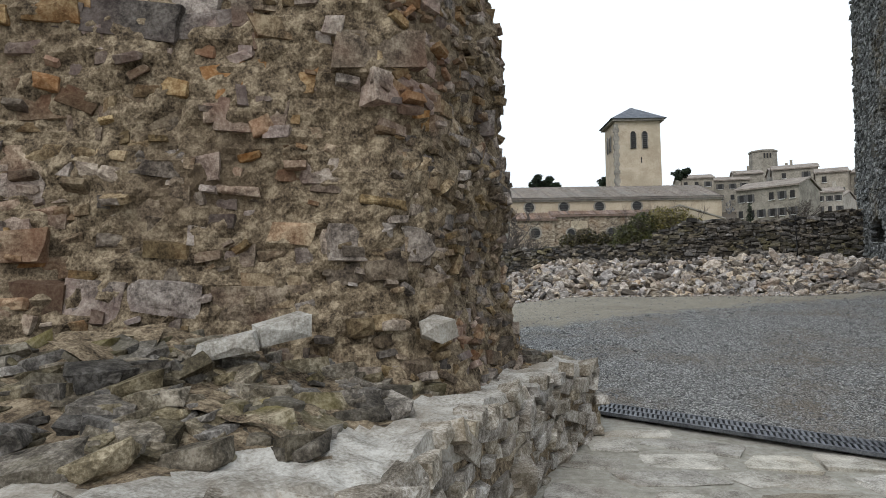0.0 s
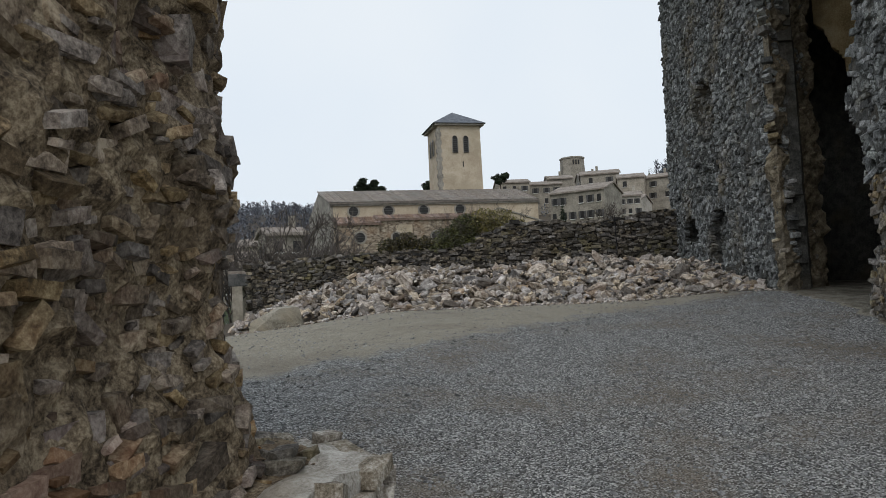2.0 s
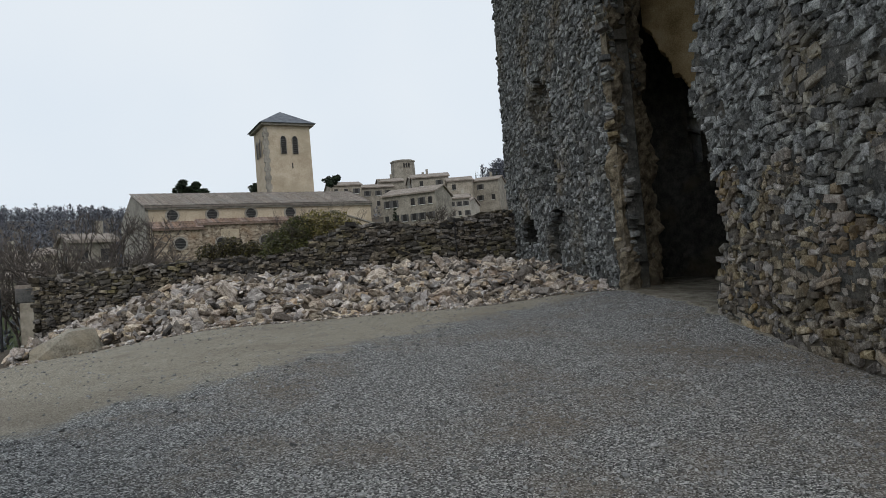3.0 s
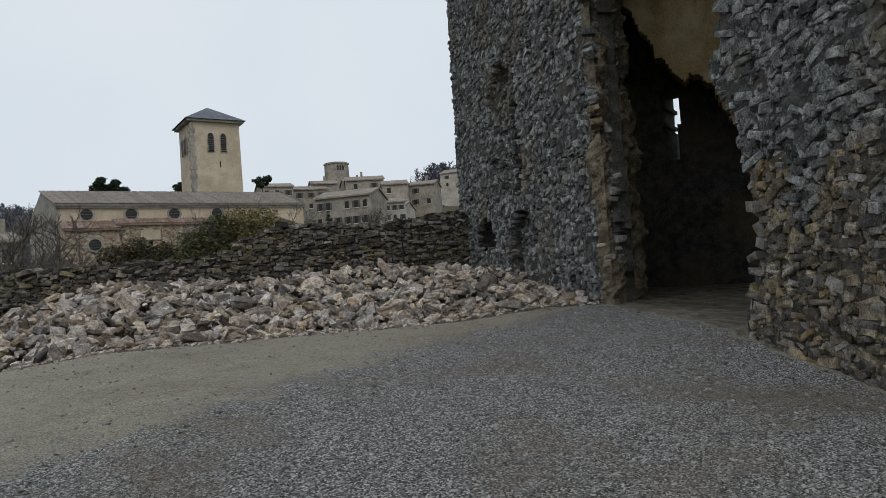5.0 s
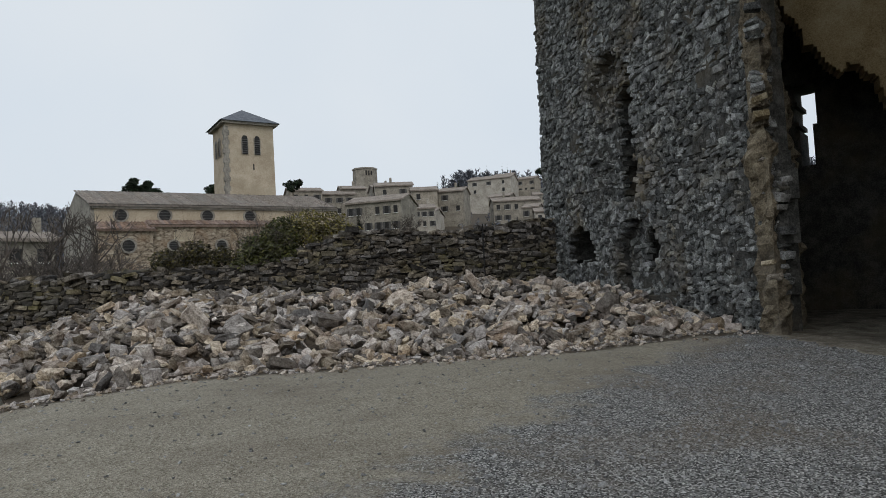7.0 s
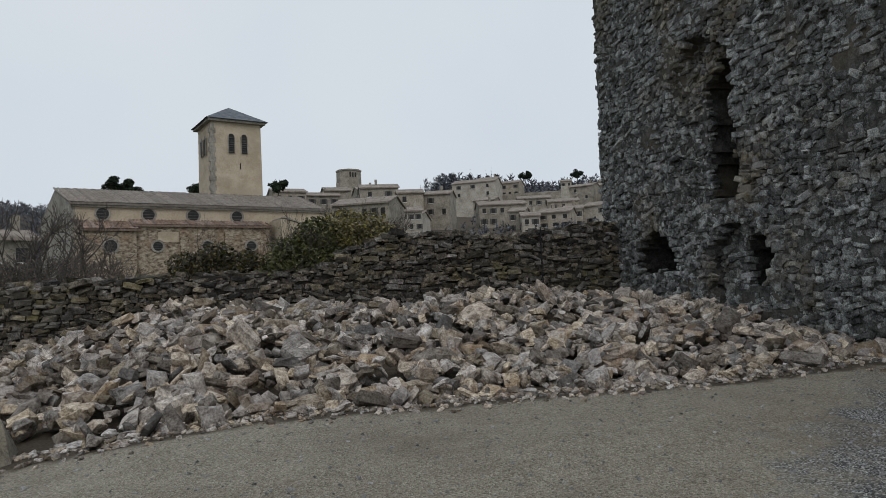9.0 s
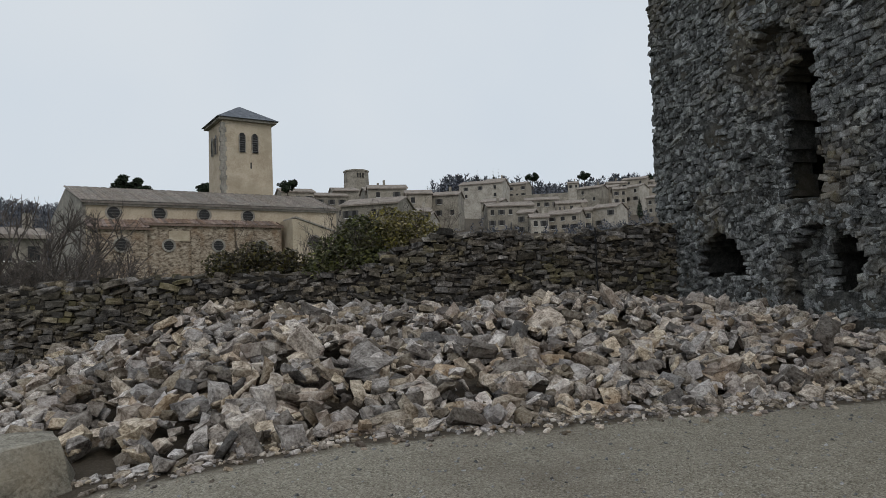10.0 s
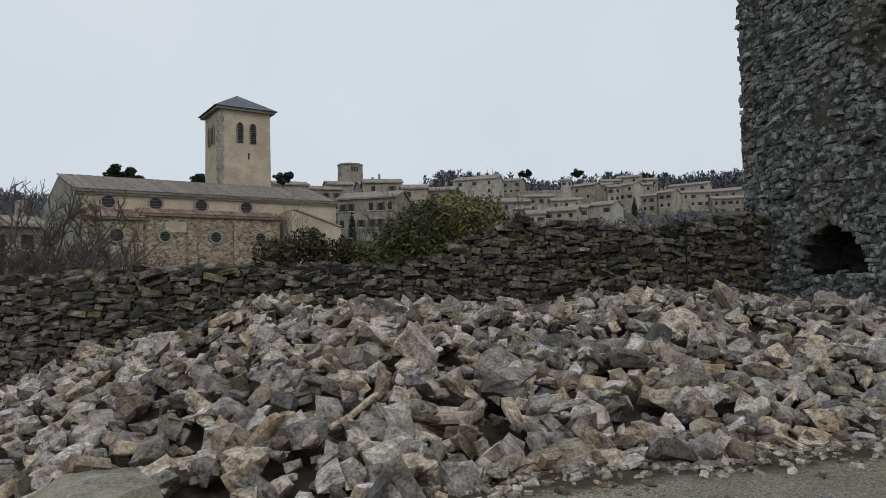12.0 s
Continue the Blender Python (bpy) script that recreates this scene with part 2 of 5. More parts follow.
def ground_material():
    m = bpy.data.materials.new("gravel_and_earth")
    m.use_nodes = True
    n, l = m.node_tree.nodes, m.node_tree.links
    b = n["Principled BSDF"]
    b.inputs["Roughness"].default_value = 0.92
    b.inputs["Specular IOR Level"].default_value = 0.2
    geo = n.new("ShaderNodeNewGeometry")

    def noise_of(scale, detail=6.0, rough=0.6):
        t = n.new("ShaderNodeTexNoise")
        t.inputs["Scale"].default_value, t.inputs["Detail"].default_value, t.inputs["Roughness"].default_value = scale, detail, rough
        l.new(geo.outputs["Position"], t.inputs["Vector"])
        return t.outputs["Fac"]

    def ramp_of(fac, *stops):
        r = n.new("ShaderNodeValToRGB")
        e = r.color_ramp.elements
        e[0].position, e[0].color = stops[0][0], (*stops[0][1], 1)
        e[1].position, e[1].color = stops[-1][0], (*stops[-1][1], 1)
        for p, c in stops[1:-1]:
            e.new(p).color = (*c, 1)
        l.new(fac, r.inputs["Fac"])
        return r.outputs["Color"]

    def mixed(fac, a, c):
        x = n.new("ShaderNodeMix")
        x.data_type = "RGBA"
        l.new(fac, x.inputs[0])
        l.new(a, x.inputs[6])
        l.new(c, x.inputs[7])
        return x.outputs[2]

    def worn(layer, scale, spread=0.7):
        a = n.new("ShaderNodeAttribute")
        a.attribute_name = layer
        ad = n.new("ShaderNodeMath")
        ad.operation = "MULTIPLY_ADD"
        l.new(noise_of(scale, 7, 0.7), ad.inputs[0])
        ad.inputs[1].default_value = spread
        l.new(a.outputs["Fac"], ad.inputs[2])
        r = n.new("ShaderNodeMapRange")
        r.inputs["From Min"].default_value, r.inputs["From Max"].default_value = 0.42 + spread / 2, 0.62 + spread / 2
        l.new(ad.outputs[0], r.inputs["Value"])
        return r.outputs[0]

    chips = n.new("ShaderNodeTexVoronoi")
    chips.inputs["Scale"].default_value = 90
    l.new(geo.outputs["Position"], chips.inputs["Vector"])
    bw = n.new("ShaderNodeSeparateColor")
    l.new(chips.outputs["Color"], bw.inputs[0])
    gravel = ramp_of(bw.outputs[0], (0.0, (0.022, 0.022, 0.021)), (0.4, (0.112, 0.111, 0.107)), (0.74, (0.285, 0.283, 0.272)), (1.0, (0.62, 0.615, 0.595)))
    brown = ramp_of(bw.outputs[1], (0.0, (0.07, 0.055, 0.04)), (0.6, (0.16, 0.13, 0.10)), (1.0, (0.30, 0.26, 0.21)))
    patch = n.new("ShaderNodeMapRange")
    patch.inputs["From Min"].default_value, patch.inputs["From Max"].default_value, patch.inputs["To Max"].default_value = 0.47, 0.68, 0.75
    l.new(noise_of(0.8, 5), patch.inputs["Value"])
    gravel = mixed(patch.outputs[0], gravel, brown)
    sand = ramp_of(noise_of(35, 8, 0.75), (0.40, (0.085, 0.074, 0.054)), (0.5, (0.26, 0.232, 0.18)), (0.61, (0.50, 0.46, 0.38)))
    sand2 = ramp_of(noise_of(3, 6), (0.35, (0.15, 0.13, 0.095)), (0.65, (0.34, 0.31, 0.245)))
    half = n.new("ShaderNodeValue")
    half.outputs[0].default_value = 0.5
    sand = mixed(half.outputs[0], sand, sand2)
    grit = ramp_of(bw.outputs[2], (0.0, (0.045, 0.038, 0.028)), (0.35, (0.25, 0.225, 0.175)), (0.85, (0.43, 0.395, 0.325)), (1.0, (0.64, 0.60, 0.52)))
    sand = mixed(half.outputs[0], sand, grit)
    damp = n.new("ShaderNodeMapRange")
    damp.inputs["From Min"].default_value, damp.inputs["From Max"].default_value, damp.inputs["To Max"].default_value = 0.50, 0.66, 0.5
    l.new(noise_of(0.55, 7, 0.62), damp.inputs["Value"])
    sand = mixed(damp.outputs[0], sand, brown)
    grass = ramp_of(noise_of(5, 8, 0.75), (0.3, (0.025, 0.035, 0.012)), (0.55, (0.055, 0.07, 0.025)), (0.75, (0.11, 0.105, 0.05)))
    soil = ramp_of(noise_of(28, 8, 0.75), (0.3, (0.035, 0.028, 0.02)), (0.55, (0.085, 0.068, 0.05)), (0.75, (0.16, 0.135, 0.10)))
    lime = ramp_of(noise_of(14, 8, 0.7), (0.3, (0.25, 0.23, 0.19)), (0.55, (0.40, 0.38, 0.33)), (0.75, (0.52, 0.50, 0.45)))
    col = mixed(worn("sand", 1.6, 1.1), gravel, sand)
    col = mixed(worn("soil", 3.5), col, soil)
    col = mixed(worn("grass", 1.5), col, grass)
    col = mixed(worn("paved", 5.0, 0.25), col, lime)
    l.new(col, b.inputs["Base Color"])
    bp = n.new("ShaderNodeBump")
    bp.inputs["Strength"].default_value, bp.inputs["Distance"].default_value = 0.85, 0.012
    l.new(chips.outputs["Distance"], bp.inputs["Height"])
    l.new(bp.outputs[0], b.inputs["Normal"])
    return m


GROUND = ground_material()


# ---- building helpers ----
def mesh_object(name, verts, faces, mat, parent=None, smooth=False):
    me = bpy.data.meshes.new(name)
    me.from_pydata([tuple(map(float, v)) for v in verts], [], [tuple(map(int, f)) for f in faces])
    if smooth:
        me.shade_smooth()
    for one in mat if isinstance(mat, (list, tuple)) else [mat]:
        me.materials.append(one)
    ob = new(name, me)
    if parent is not None:
        ob.parent = parent
    return ob


def part(name, bm, mat, parent=None, label=""):
    """Links a bmesh as one mesh object under a thing."""
    me = bpy.data.meshes.new(name)
    bmesh.ops.recalc_face_normals(bm, faces=bm.faces)
    bm.to_mesh(me)
    bm.free()
    me.materials.append(mat)
    ob = new(name, me)
    if parent is not None:
        ob.parent = parent
    return tagged(ob, label)


def add_box(bm, size, m=None, bevel=0.0):
    res = bmesh.ops.create_cube(bm, size=1.0, matrix=(m or Matrix()) @ Matrix.Diagonal((*size, 1)))
    if bevel:
        vs = set(res["verts"])
        bmesh.ops.bevel(bm, geom=[e for e in bm.edges if e.verts[0] in vs], offset=bevel, segments=1, affect="EDGES")
    return bm


def box(size, m=None, bevel=0.0):
    return add_box(bmesh.new(), size, m, bevel)


def rock_shape(rng, blocky, points):
    """An angular broken stone inside a unit box, as vertices and triangles."""
    bm = bmesh.new()
    for sx in (-1, 1):
        for sy in (-1, 1):
            for sz in (-1, 1):
                k = 0.5 * (blocky + (1 - blocky) * rng.random())
                bm.verts.new((sx * k * rng.uniform(0.8, 1), sy * k * rng.uniform(0.8, 1), sz * k * rng.uniform(0.75, 1)))
    for _ in range(points):
        v = Vector((rng.gauss(0, 1), rng.gauss(0, 1), rng.gauss(0, 1))).normalized()
        bm.verts.new(v * rng.uniform(0.46, 0.56))
    res = bmesh.ops.convex_hull(bm, input=bm.verts)
    gone = [v for v in bm.verts if not v.link_faces]
    bmesh.ops.delete(bm, geom=gone, context="VERTS")
    bmesh.ops.triangulate(bm, faces=bm.faces)
    bm.verts.index_update()
    vs = np.array([v.co[:] for v in bm.verts])
    fs = np.array([[v.index for v in f.verts] for f in bm.faces])
    bm.free()
    return vs, fs


ROCK_RNG = random.Random(5)
ROCKS = [rock_shape(ROCK_RNG, 0.75, 12) for _ in range(24)]
SLABS = [rock_shape(ROCK_RNG, 0.8, 9) for _ in range(24)]


def rugged(shape, seed, deep=0.04, scale=3.2):
    """A stone with its faces split and roughened."""
    bm = bmesh.new()
    vs = [bm.verts.new(v) for v in shape[0]]
    for f in shape[1]:
        bm.faces.new([vs[i] for i in f])
    bmesh.ops.subdivide_edges(bm, edges=bm.edges, cuts=1, use_grid_fill=True)
    for v in bm.verts:
        p = v.co + Vector((seed * 3.1, 0, 0))
        v.co += v.co.normalized() * (deep * fbm(p.x, p.y, p.z, scale, 3))
    bmesh.ops.triangulate(bm, faces=bm.faces)
    bm.verts.index_update()
    out = np.array([v.co[:] for v in bm.verts]), np.array([[v.index for v in f.verts] for f in bm.faces])
    bm.free()
    return out


def fbm(x, y, z, scale, octaves=4):
    return noise.fractal(Vector((x * scale, y * scale, z * scale)), 0.9, 2.1, octaves)


RUGGED = [rugged(r, i) for i, r in enumerate(SLABS)]
BROKEN = [rugged(r, i + 40) for i, r in enumerate(ROCKS)]
SHARP = [rugged(rock_shape(ROCK_RNG, 0.5, 7), i + 80, 0.11, 2.4) for i in range(24)]
WALLING = [rugged(rock_shape(ROCK_RNG, 0.72, 7), i + 120, 0.06) for i in range(24)]


def shared_meshes(shapes, mat, name):
    made = []
    for vs, fs in shapes:
        me = bpy.data.meshes.new(name)
        me.from_pydata(vs.tolist(), [], fs.tolist())
        me.materials.append(mat)
        made.append(me)
    return made


def joined(name, shapes, places, mat, parent=None):
    """Many stones as one mesh. places: (shape index, matrix)."""
    vs, fs, base = [], [], 0
    for k, m in places:
        v, f = shapes[k]
        a = np.array(m)
        vs.append(v @ a[:3, :3].T + a[:3, 3])
        fs.append(f + base)
        base += len(v)
    me = bpy.data.meshes.new(name)
    if vs:
        me.from_pydata(np.concatenate(vs).tolist(), [], np.concatenate(fs).tolist())
    me.materials.append(mat)
    ob = new(name, me)
    ob.parent = parent
    return tagged(ob, kind="stuff")


def lay(shapes, places, mats, parent, near, limit=300, name="stone"):
    """The stones next to a stretch of the plan as parts of their own, the rest joined."""
    near = Vector(near)
    places = sorted(places, key=lambda p: (p[1].translation - near).length)
    lib = shared_meshes(shapes, mats[0], name)
    for k, m in places[:limit]:
        ob = new(name, lib[k])
        ob.parent = parent
        ob.matrix_basis = m
    if len(places) > limit:
        joined(name + "work", shapes, places[limit:], mats[1], parent)


class Path2D:
    """A line in the plan, with the place and the outward side at each length along it."""

    def __init__(self, pts, side=1):
        self.p = np.array(pts, float)
        seg = np.hypot(*np.diff(self.p, axis=0).T)
        self.s = np.concatenate([[0], np.cumsum(seg)])
        self.length, self.side = self.s[-1], side

    def at(self, s):
        x, y = np.interp(s, self.s, self.p[:, 0]), np.interp(s, self.s, self.p[:, 1])
        e = 0.12
        x0, y0 = np.interp(s - e, self.s, self.p[:, 0]), np.interp(s - e, self.s, self.p[:, 1])
        x1, y1 = np.interp(s + e, self.s, self.p[:, 0]), np.interp(s + e, self.s, self.p[:, 1])
        dx, dy = x1 - x0, y1 - y0
        r = math.hypot(dx, dy) or 1
        return x, y, dy / r * self.side, -dx / r * self.side, math.atan2(dy, dx)


def ragged_wall(name, path, z0, z1, step, thick, mat, hole=None, rough=0.05, scale=1.5, push=None, parent=None):
    """A solid wall along a path: an uneven face, a plain back, and rims round every opening and at the broken top."""
    ns, nz = max(2, int(path.length / step)), max(2, int((z1 - z0) / step))
    verts, faces, keep = [], [], np.zeros((ns, nz), bool)
    for layer in (0, 1):
        for i in range(ns + 1):
            s = path.length * i / ns
            x, y, nx, ny, _ = path.at(s)
            for j in range(nz + 1):
                z = z0 + (z1 - z0) * j / nz
                d = -(thick(s) if callable(thick) else thick) if layer else rough * fbm(x, y, z, scale, 5) + (push(s, z) if push else 0)
                verts.append((x + nx * d, y + ny * d, z))
    for i in range(ns):
        for j in range(nz):
            s, z = path.length * (i + 0.5) / ns, z0 + (z1 - z0) * (j + 0.5) / nz
            keep[i, j] = not (hole and hole(s, z))
    vid = lambda layer, i, j: layer * (ns + 1) * (nz + 1) + i * (nz + 1) + j
    for i in range(ns):
        for j in range(nz):
            if not keep[i, j]:
                continue
            q = [(i, j), (i + 1, j), (i + 1, j + 1), (i, j + 1)]
            faces.append([vid(0, *c) for c in q])
            faces.append([vid(1, *c) for c in reversed(q)])
            for (a, c), (di, dj) in zip(((q[0], q[1]), (q[1], q[2]), (q[2], q[3]), (q[3], q[0])), ((0, -1), (1, 0), (0, 1), (-1, 0))):
                u, v = i + di, j + dj
                if not (0 <= u < ns and 0 <= v < nz and keep[u, v]):
                    faces.append([vid(0, *a), vid(1, *a), vid(1, *c), vid(0, *c)])
    return mesh_object(name, verts, faces, mat, parent)


def masonry(path, z0, z1, course, length, depth, rng, hole=None, tilt=6, out=0.0, push=None, wild=0.3, spin=0.0):
    """Places of stones laid in uneven courses on the face of a wall."""
    places, z = [], z0
    while z < z1:
        h = course * rng.uniform(0.65, 1.5)
        s = rng.uniform(0, length)
        while s < path.length:
            w = length * rng.choice((0.45, 0.6, 0.75, 0.9, 1.1, 1.4, 1.8)) * rng.uniform(0.9, 1.1)
            zz = z + h / 2 + rng.uniform(-wild, wild) * h
            sc = s + w / 2
            if sc < path.length and not (hole and hole(sc, zz)):
                x, y, nx, ny, yaw = path.at(sc)
                d = out - depth * 0.28 + rng.uniform(-0.03, 0.03) + (push(sc, zz) if push else 0)
                m = Matrix.Translation((x + nx * d, y + ny * d, zz)) @ Euler((radians(rng.gauss(0, tilt)), radians(rng.gauss(0, tilt * 1.3 + spin)), yaw + radians(rng.gauss(0, tilt)))).to_matrix().to_4x4() @ Matrix.Diagonal((w * 1.04, depth * rng.uniform(0.8, 1.25), h * rng.uniform(0.9, 1.25), 1))
                places.append((rng.randrange(24), m))
            s += w
        z += h * 0.93
    return places


# ---- the lie of the land ----
def wall_line(x):
    return 24.79 - 0.29 * x


def court(x, y):
    z = np.interp(y, [-6, 0, 4, 6.4, 8, 9.7, 11.8, 15, 20, 26], [0.0, 0.05, 0.15, 0.28, 0.55, 0.75, 1.0, 1.2, 1.25, 1.3])
    k = np.clip((y - 8) / 5, 0, 1)
    z = z - k * 0.1 * np.clip(1.5 - x, 0, 14) + 0.12 * np.clip((x - 6.5) / 1.5, 0, 1) * np.clip((y - 8) / 3, 0, 1)
    return z


def land(x, y):
    d, b = math.hypot(x, y - 12), math.degrees(math.atan2(x, y - 12))
    right = np.interp(d, [0, 16, 30, 60, 78, 92, 122, 160, 185, 225, 260, 330, 370, 450, 700], [0.8, 0.8, 1.2, 2.2, 3.2, 4.5, 10.5, 17.5, 20.5, 26.5, 33, 43, 57, 72, 76])
    left = np.interp(d, [0, 16, 30, 56, 70, 95, 110, 200, 350, 600, 750], [0.6, 0.4, 0.0, 1.3, 2.6, 4.6, 5.4, 8, 18, 72, 88])
    right = 2 + (right - 2) * np.interp(b, [20, 35, 60], [1, 0.84, 0.74])
    if b < 32:
        right = min(right, np.interp(b, [22, 32], [38, 80]))
    k = np.clip((b - 1) / 11, 0, 1)
    far = left + (right - left) * k * k * (3 - 2 * k)
    back = np.clip((abs(b) - 75) / 30, 0, 1)
    far = far * (1 - back) + back * np.interp(d, [0, 40, 3000], [0, 0, 12])
    t = max((y - wall_line(x) - 0.3) / 2.0, (-5 - x) / 4, (x - 17) / 5, (-6 - y) / 5)
    t = min(1, max(0, t))
    t = t * t * (3 - 2 * t)
    n = 0.02 * fbm(x, y, 0, 0.8, 3) if d < 60 else 1.2 * fbm(x, y, 0, 0.012, 3)
    return float(court(x, y) * (1 - t) + far * t + n)


def ground_sheet():
    def axis(lo, hi, step, reach):
        a, k, out = list(np.arange(lo, hi + step / 2, step)), step, []
        x, g = hi, step
        up = []
        while x < reach:
            g *= 1.17
            x += g
            up.append(x)
        x, g, dn = lo, step, []
        while x > -reach:
            g *= 1.17
            x -= g
            dn.append(x)
        return np.array(dn[::-1] + a + up)
    xs, ys = axis(-6, 16, 0.2, 2600), axis(-2, 28, 0.2, 2600)
    verts, layers = [], {"sand": [], "soil": [], "grass": [], "paved": []}
    for x in xs:
        for y in ys:
            verts.append((x, y, land(x, y)))
            front = np.interp(x, [-6, -1.2, 2.5, 5.8, 8.2, 12], [18.5, 17.8, 17, 16.2, 15.2, 14.5])
            edge = np.interp(x, [-4, 0.0, 1.5, 4.1, 5.6, 7.7, 9.5], [10.0, 10.8, 11.6, 13.2, 13.9, 14.6, 14.9])
            inside = y < wall_line(x) + 0.4 and -5 < x < 17
            layers["sand"].append(float(np.clip(0.5 + (y - edge) * 0.38, 0, 1)))
            in_tower = x > np.interp(y, [4, 10.1, 14.5, 18.5, 22.3], [5.4, 7.5, 9.0, 9.87, 10.72]) - 0.1
            # earth floor in the keep: sand colour mixed in for the light entering
            if in_tower and y > 9:
                layers["sand"][-1] = 1.0
            layers["soil"].append(0.5 if in_tower and y > 9 else float(np.clip(0.5 + (y - front + 0.35) * 1.1, 0, 1)))
            far = math.hypot(x, y - 12) > 130
            layers["grass"].append(0.0 if inside or far else 1.0)
            if far:
                layers["soil"][-1] = 1.0
            layers["paved"].append(float(np.clip(0.5 + (6.75 - y - 0.65 * (x - 0.6)) * 6, 0, 1)) if y < 7 else 0.0)
    nx, ny = len(xs), len(ys)
    faces = [(i * ny + j, (i + 1) * ny + j, (i + 1) * ny + j + 1, i * ny + j + 1) for i in range(nx - 1) for j in range(ny - 1)]
    ob = mesh_object("ground", verts, faces, GROUND, smooth=True)
    for name, vals in layers.items():
        at = ob.data.attributes.new(name, "FLOAT", "POINT")
        at.data.foreach_set("value", vals)
    return tagged(ob, "grey gravel courtyard with sandy path and grass beyond", "ground", kind="structure")


ground_sheet()

# ---- the broken keep: its west wall with the breach ----
KEEP_Y, KEEP_X = [3.5, 10.1, 14.5, 18.5, 22.35], [5.2, 7.5, 9.0, 9.87, 10.70]
keep_path = Path2D(list(zip(KEEP_X, KEEP_Y)), side=-1)


def keep_y(s):
    return np.interp(s, keep_path.s, KEEP_Y)


def arch(y, z, y0, y1, z0, z1):
    c, r = (y0 + y1) / 2, (y1 - y0) / 2
    return y0 < y < y1 and z0 < z < z1 - r * 0.8 * ((y - c) / r) ** 2


def breach(s, z):
    y = keep_y(s)
    w = 0.16 * fbm(0, z, 3.7, 1.7, 3)
    right = np.interp(z, [0, 1.2, 2, 3.5, 4.1, 5, 7, 9], [11.15, 11.05, 10.65, 11.0, 11.4, 11.0, 10.7, 10.6]) + w
    left = np.interp(z, [0, 1.5, 3.4, 3.9, 6, 9], [14.75, 14.7, 14.4, 14.65, 14.8, 14.6]) + 0.4 * w
    return right < y < left and z < 9.5


def keep_hole(s, z):
    y = keep_y(s) + 0.14 * fbm(s, z, 0, 2.2, 3)
    if breach(s, z):
        return True
    return arch(y, z, 18.12, 19.0, 3.75, 6.25) or arch(y, z, 19.75, 21.1, 2.5, 3.4) or arch(y, z, 17.45, 18.15, 2.2, 3.2)


def keep_push(s, z):
    y = keep_y(s) + 0.18 * fbm(s, z, 1, 2.0, 3)
    d = -0.015 * (z - 1)
    if arch(y, z, 18.0, 19.7, 3.6, 6.75):  # splayed window recess
        d -= 0.30 * min(1, (19.8 - y) * 1.6)
    if arch(y, z, 17.4, 18.8, 1.9, 3.35):  # stones fallen out beside the low hole
        d -= 0.28
    if 14.3 < y < 15.6:
        d -= 0.10 * (15.6 - y) * (1 + fbm(y, z, 2, 1.3, 3))
    return d


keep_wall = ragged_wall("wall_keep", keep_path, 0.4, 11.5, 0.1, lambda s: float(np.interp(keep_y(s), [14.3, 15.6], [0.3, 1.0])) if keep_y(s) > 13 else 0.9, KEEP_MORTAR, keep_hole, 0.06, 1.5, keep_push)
tagged(keep_wall, "ruined grey schist keep wall with a tall breach", "wall", kind="structure")
keep_stones = masonry(keep_path, 0.6, 11.4, 0.092, 0.19, 0.2, random.Random(11), keep_hole, tilt=4, out=0.0, push=keep_push, wild=0.45, spin=10)
keep_stones += masonry(keep_path, 0.6, 11.4, 0.06, 0.10, 0.15, random.Random(15), keep_hole, tilt=6, out=-0.012, push=keep_push, wild=0.6, spin=16)

# the jamb faces of the breach
jamb_n = Path2D([(9.06, 14.85), (8.98, 14.5), (9.25, 14.6), (9.6, 14.82), (10.4, 15.2)], side=1)
jamb_core = ragged_wall("wall_jamb", jamb_n, 0.6, 9.5, 0.06, lambda s: 0.04 + 0.3 * max(0, s - 0.4), OCHRE_CORE, None, 0.16, 1.7, lambda s, z: 0.07 * fbm(s, z, 7, 6.0, 3))
tagged(jamb_core, "torn edge of the keep wall", "wall", kind="structure")
jamb_stones = masonry(Path2D([(8.84, 14.32), (9.05, 14.46), (9.5, 14.74), (10.3, 15.15)], side=1), 0.9, 9.4, 0.085, 0.15, 0.2, random.Random(12), lambda s, z: fbm(s, z, 4, 1.6, 3) > (-0.15 if z < 4.6 else 0.1), tilt=14, out=-0.07, wild=0.7, spin=8)
jamb_s = Path2D([(8.0, 11.15), (8.9, 10.8)], side=-1)
jamb_warm = [p for p in jamb_stones if p[1].translation.z < 4.6]
jamb_stones = [p for p in jamb_stones if p[1].translation.z >= 4.6]
jamb_stones += masonry(jamb_s, 0.9, 9.4, 0.13, 0.22, 0.24, random.Random(13), None, tilt=10, out=0.02, wild=0.5)

# inside of the keep
inner_path = Path2D([(11.55, 16.35), (14.0, 13.55)], side=-1)


def plaster_gone(s, z):
    return z < np.interp(s, [0, 0.4, 0.95, 1.6, 1.75, 3.8], [7.2, 6.3, 5.6, 5.2, 4.7, 4.4]) + 0.3 * fbm(s, z, 0, 1.8, 5)


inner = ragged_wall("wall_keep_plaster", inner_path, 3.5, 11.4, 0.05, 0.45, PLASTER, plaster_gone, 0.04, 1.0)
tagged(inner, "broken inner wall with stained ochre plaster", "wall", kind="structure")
back_path = Path2D([(16.4, 12.5), (11.9, 21.9)], side=1)


def slit(s, z):
    x, y, *_ = back_path.at(s)
    return abs(y - 17.3 - 0.05 * fbm(s, z, 0, 6, 2)) < np.interp(z, [4.2, 5.0, 5.75], [0.08, 0.15, 0.2]) and 4.2 < z < 5.75


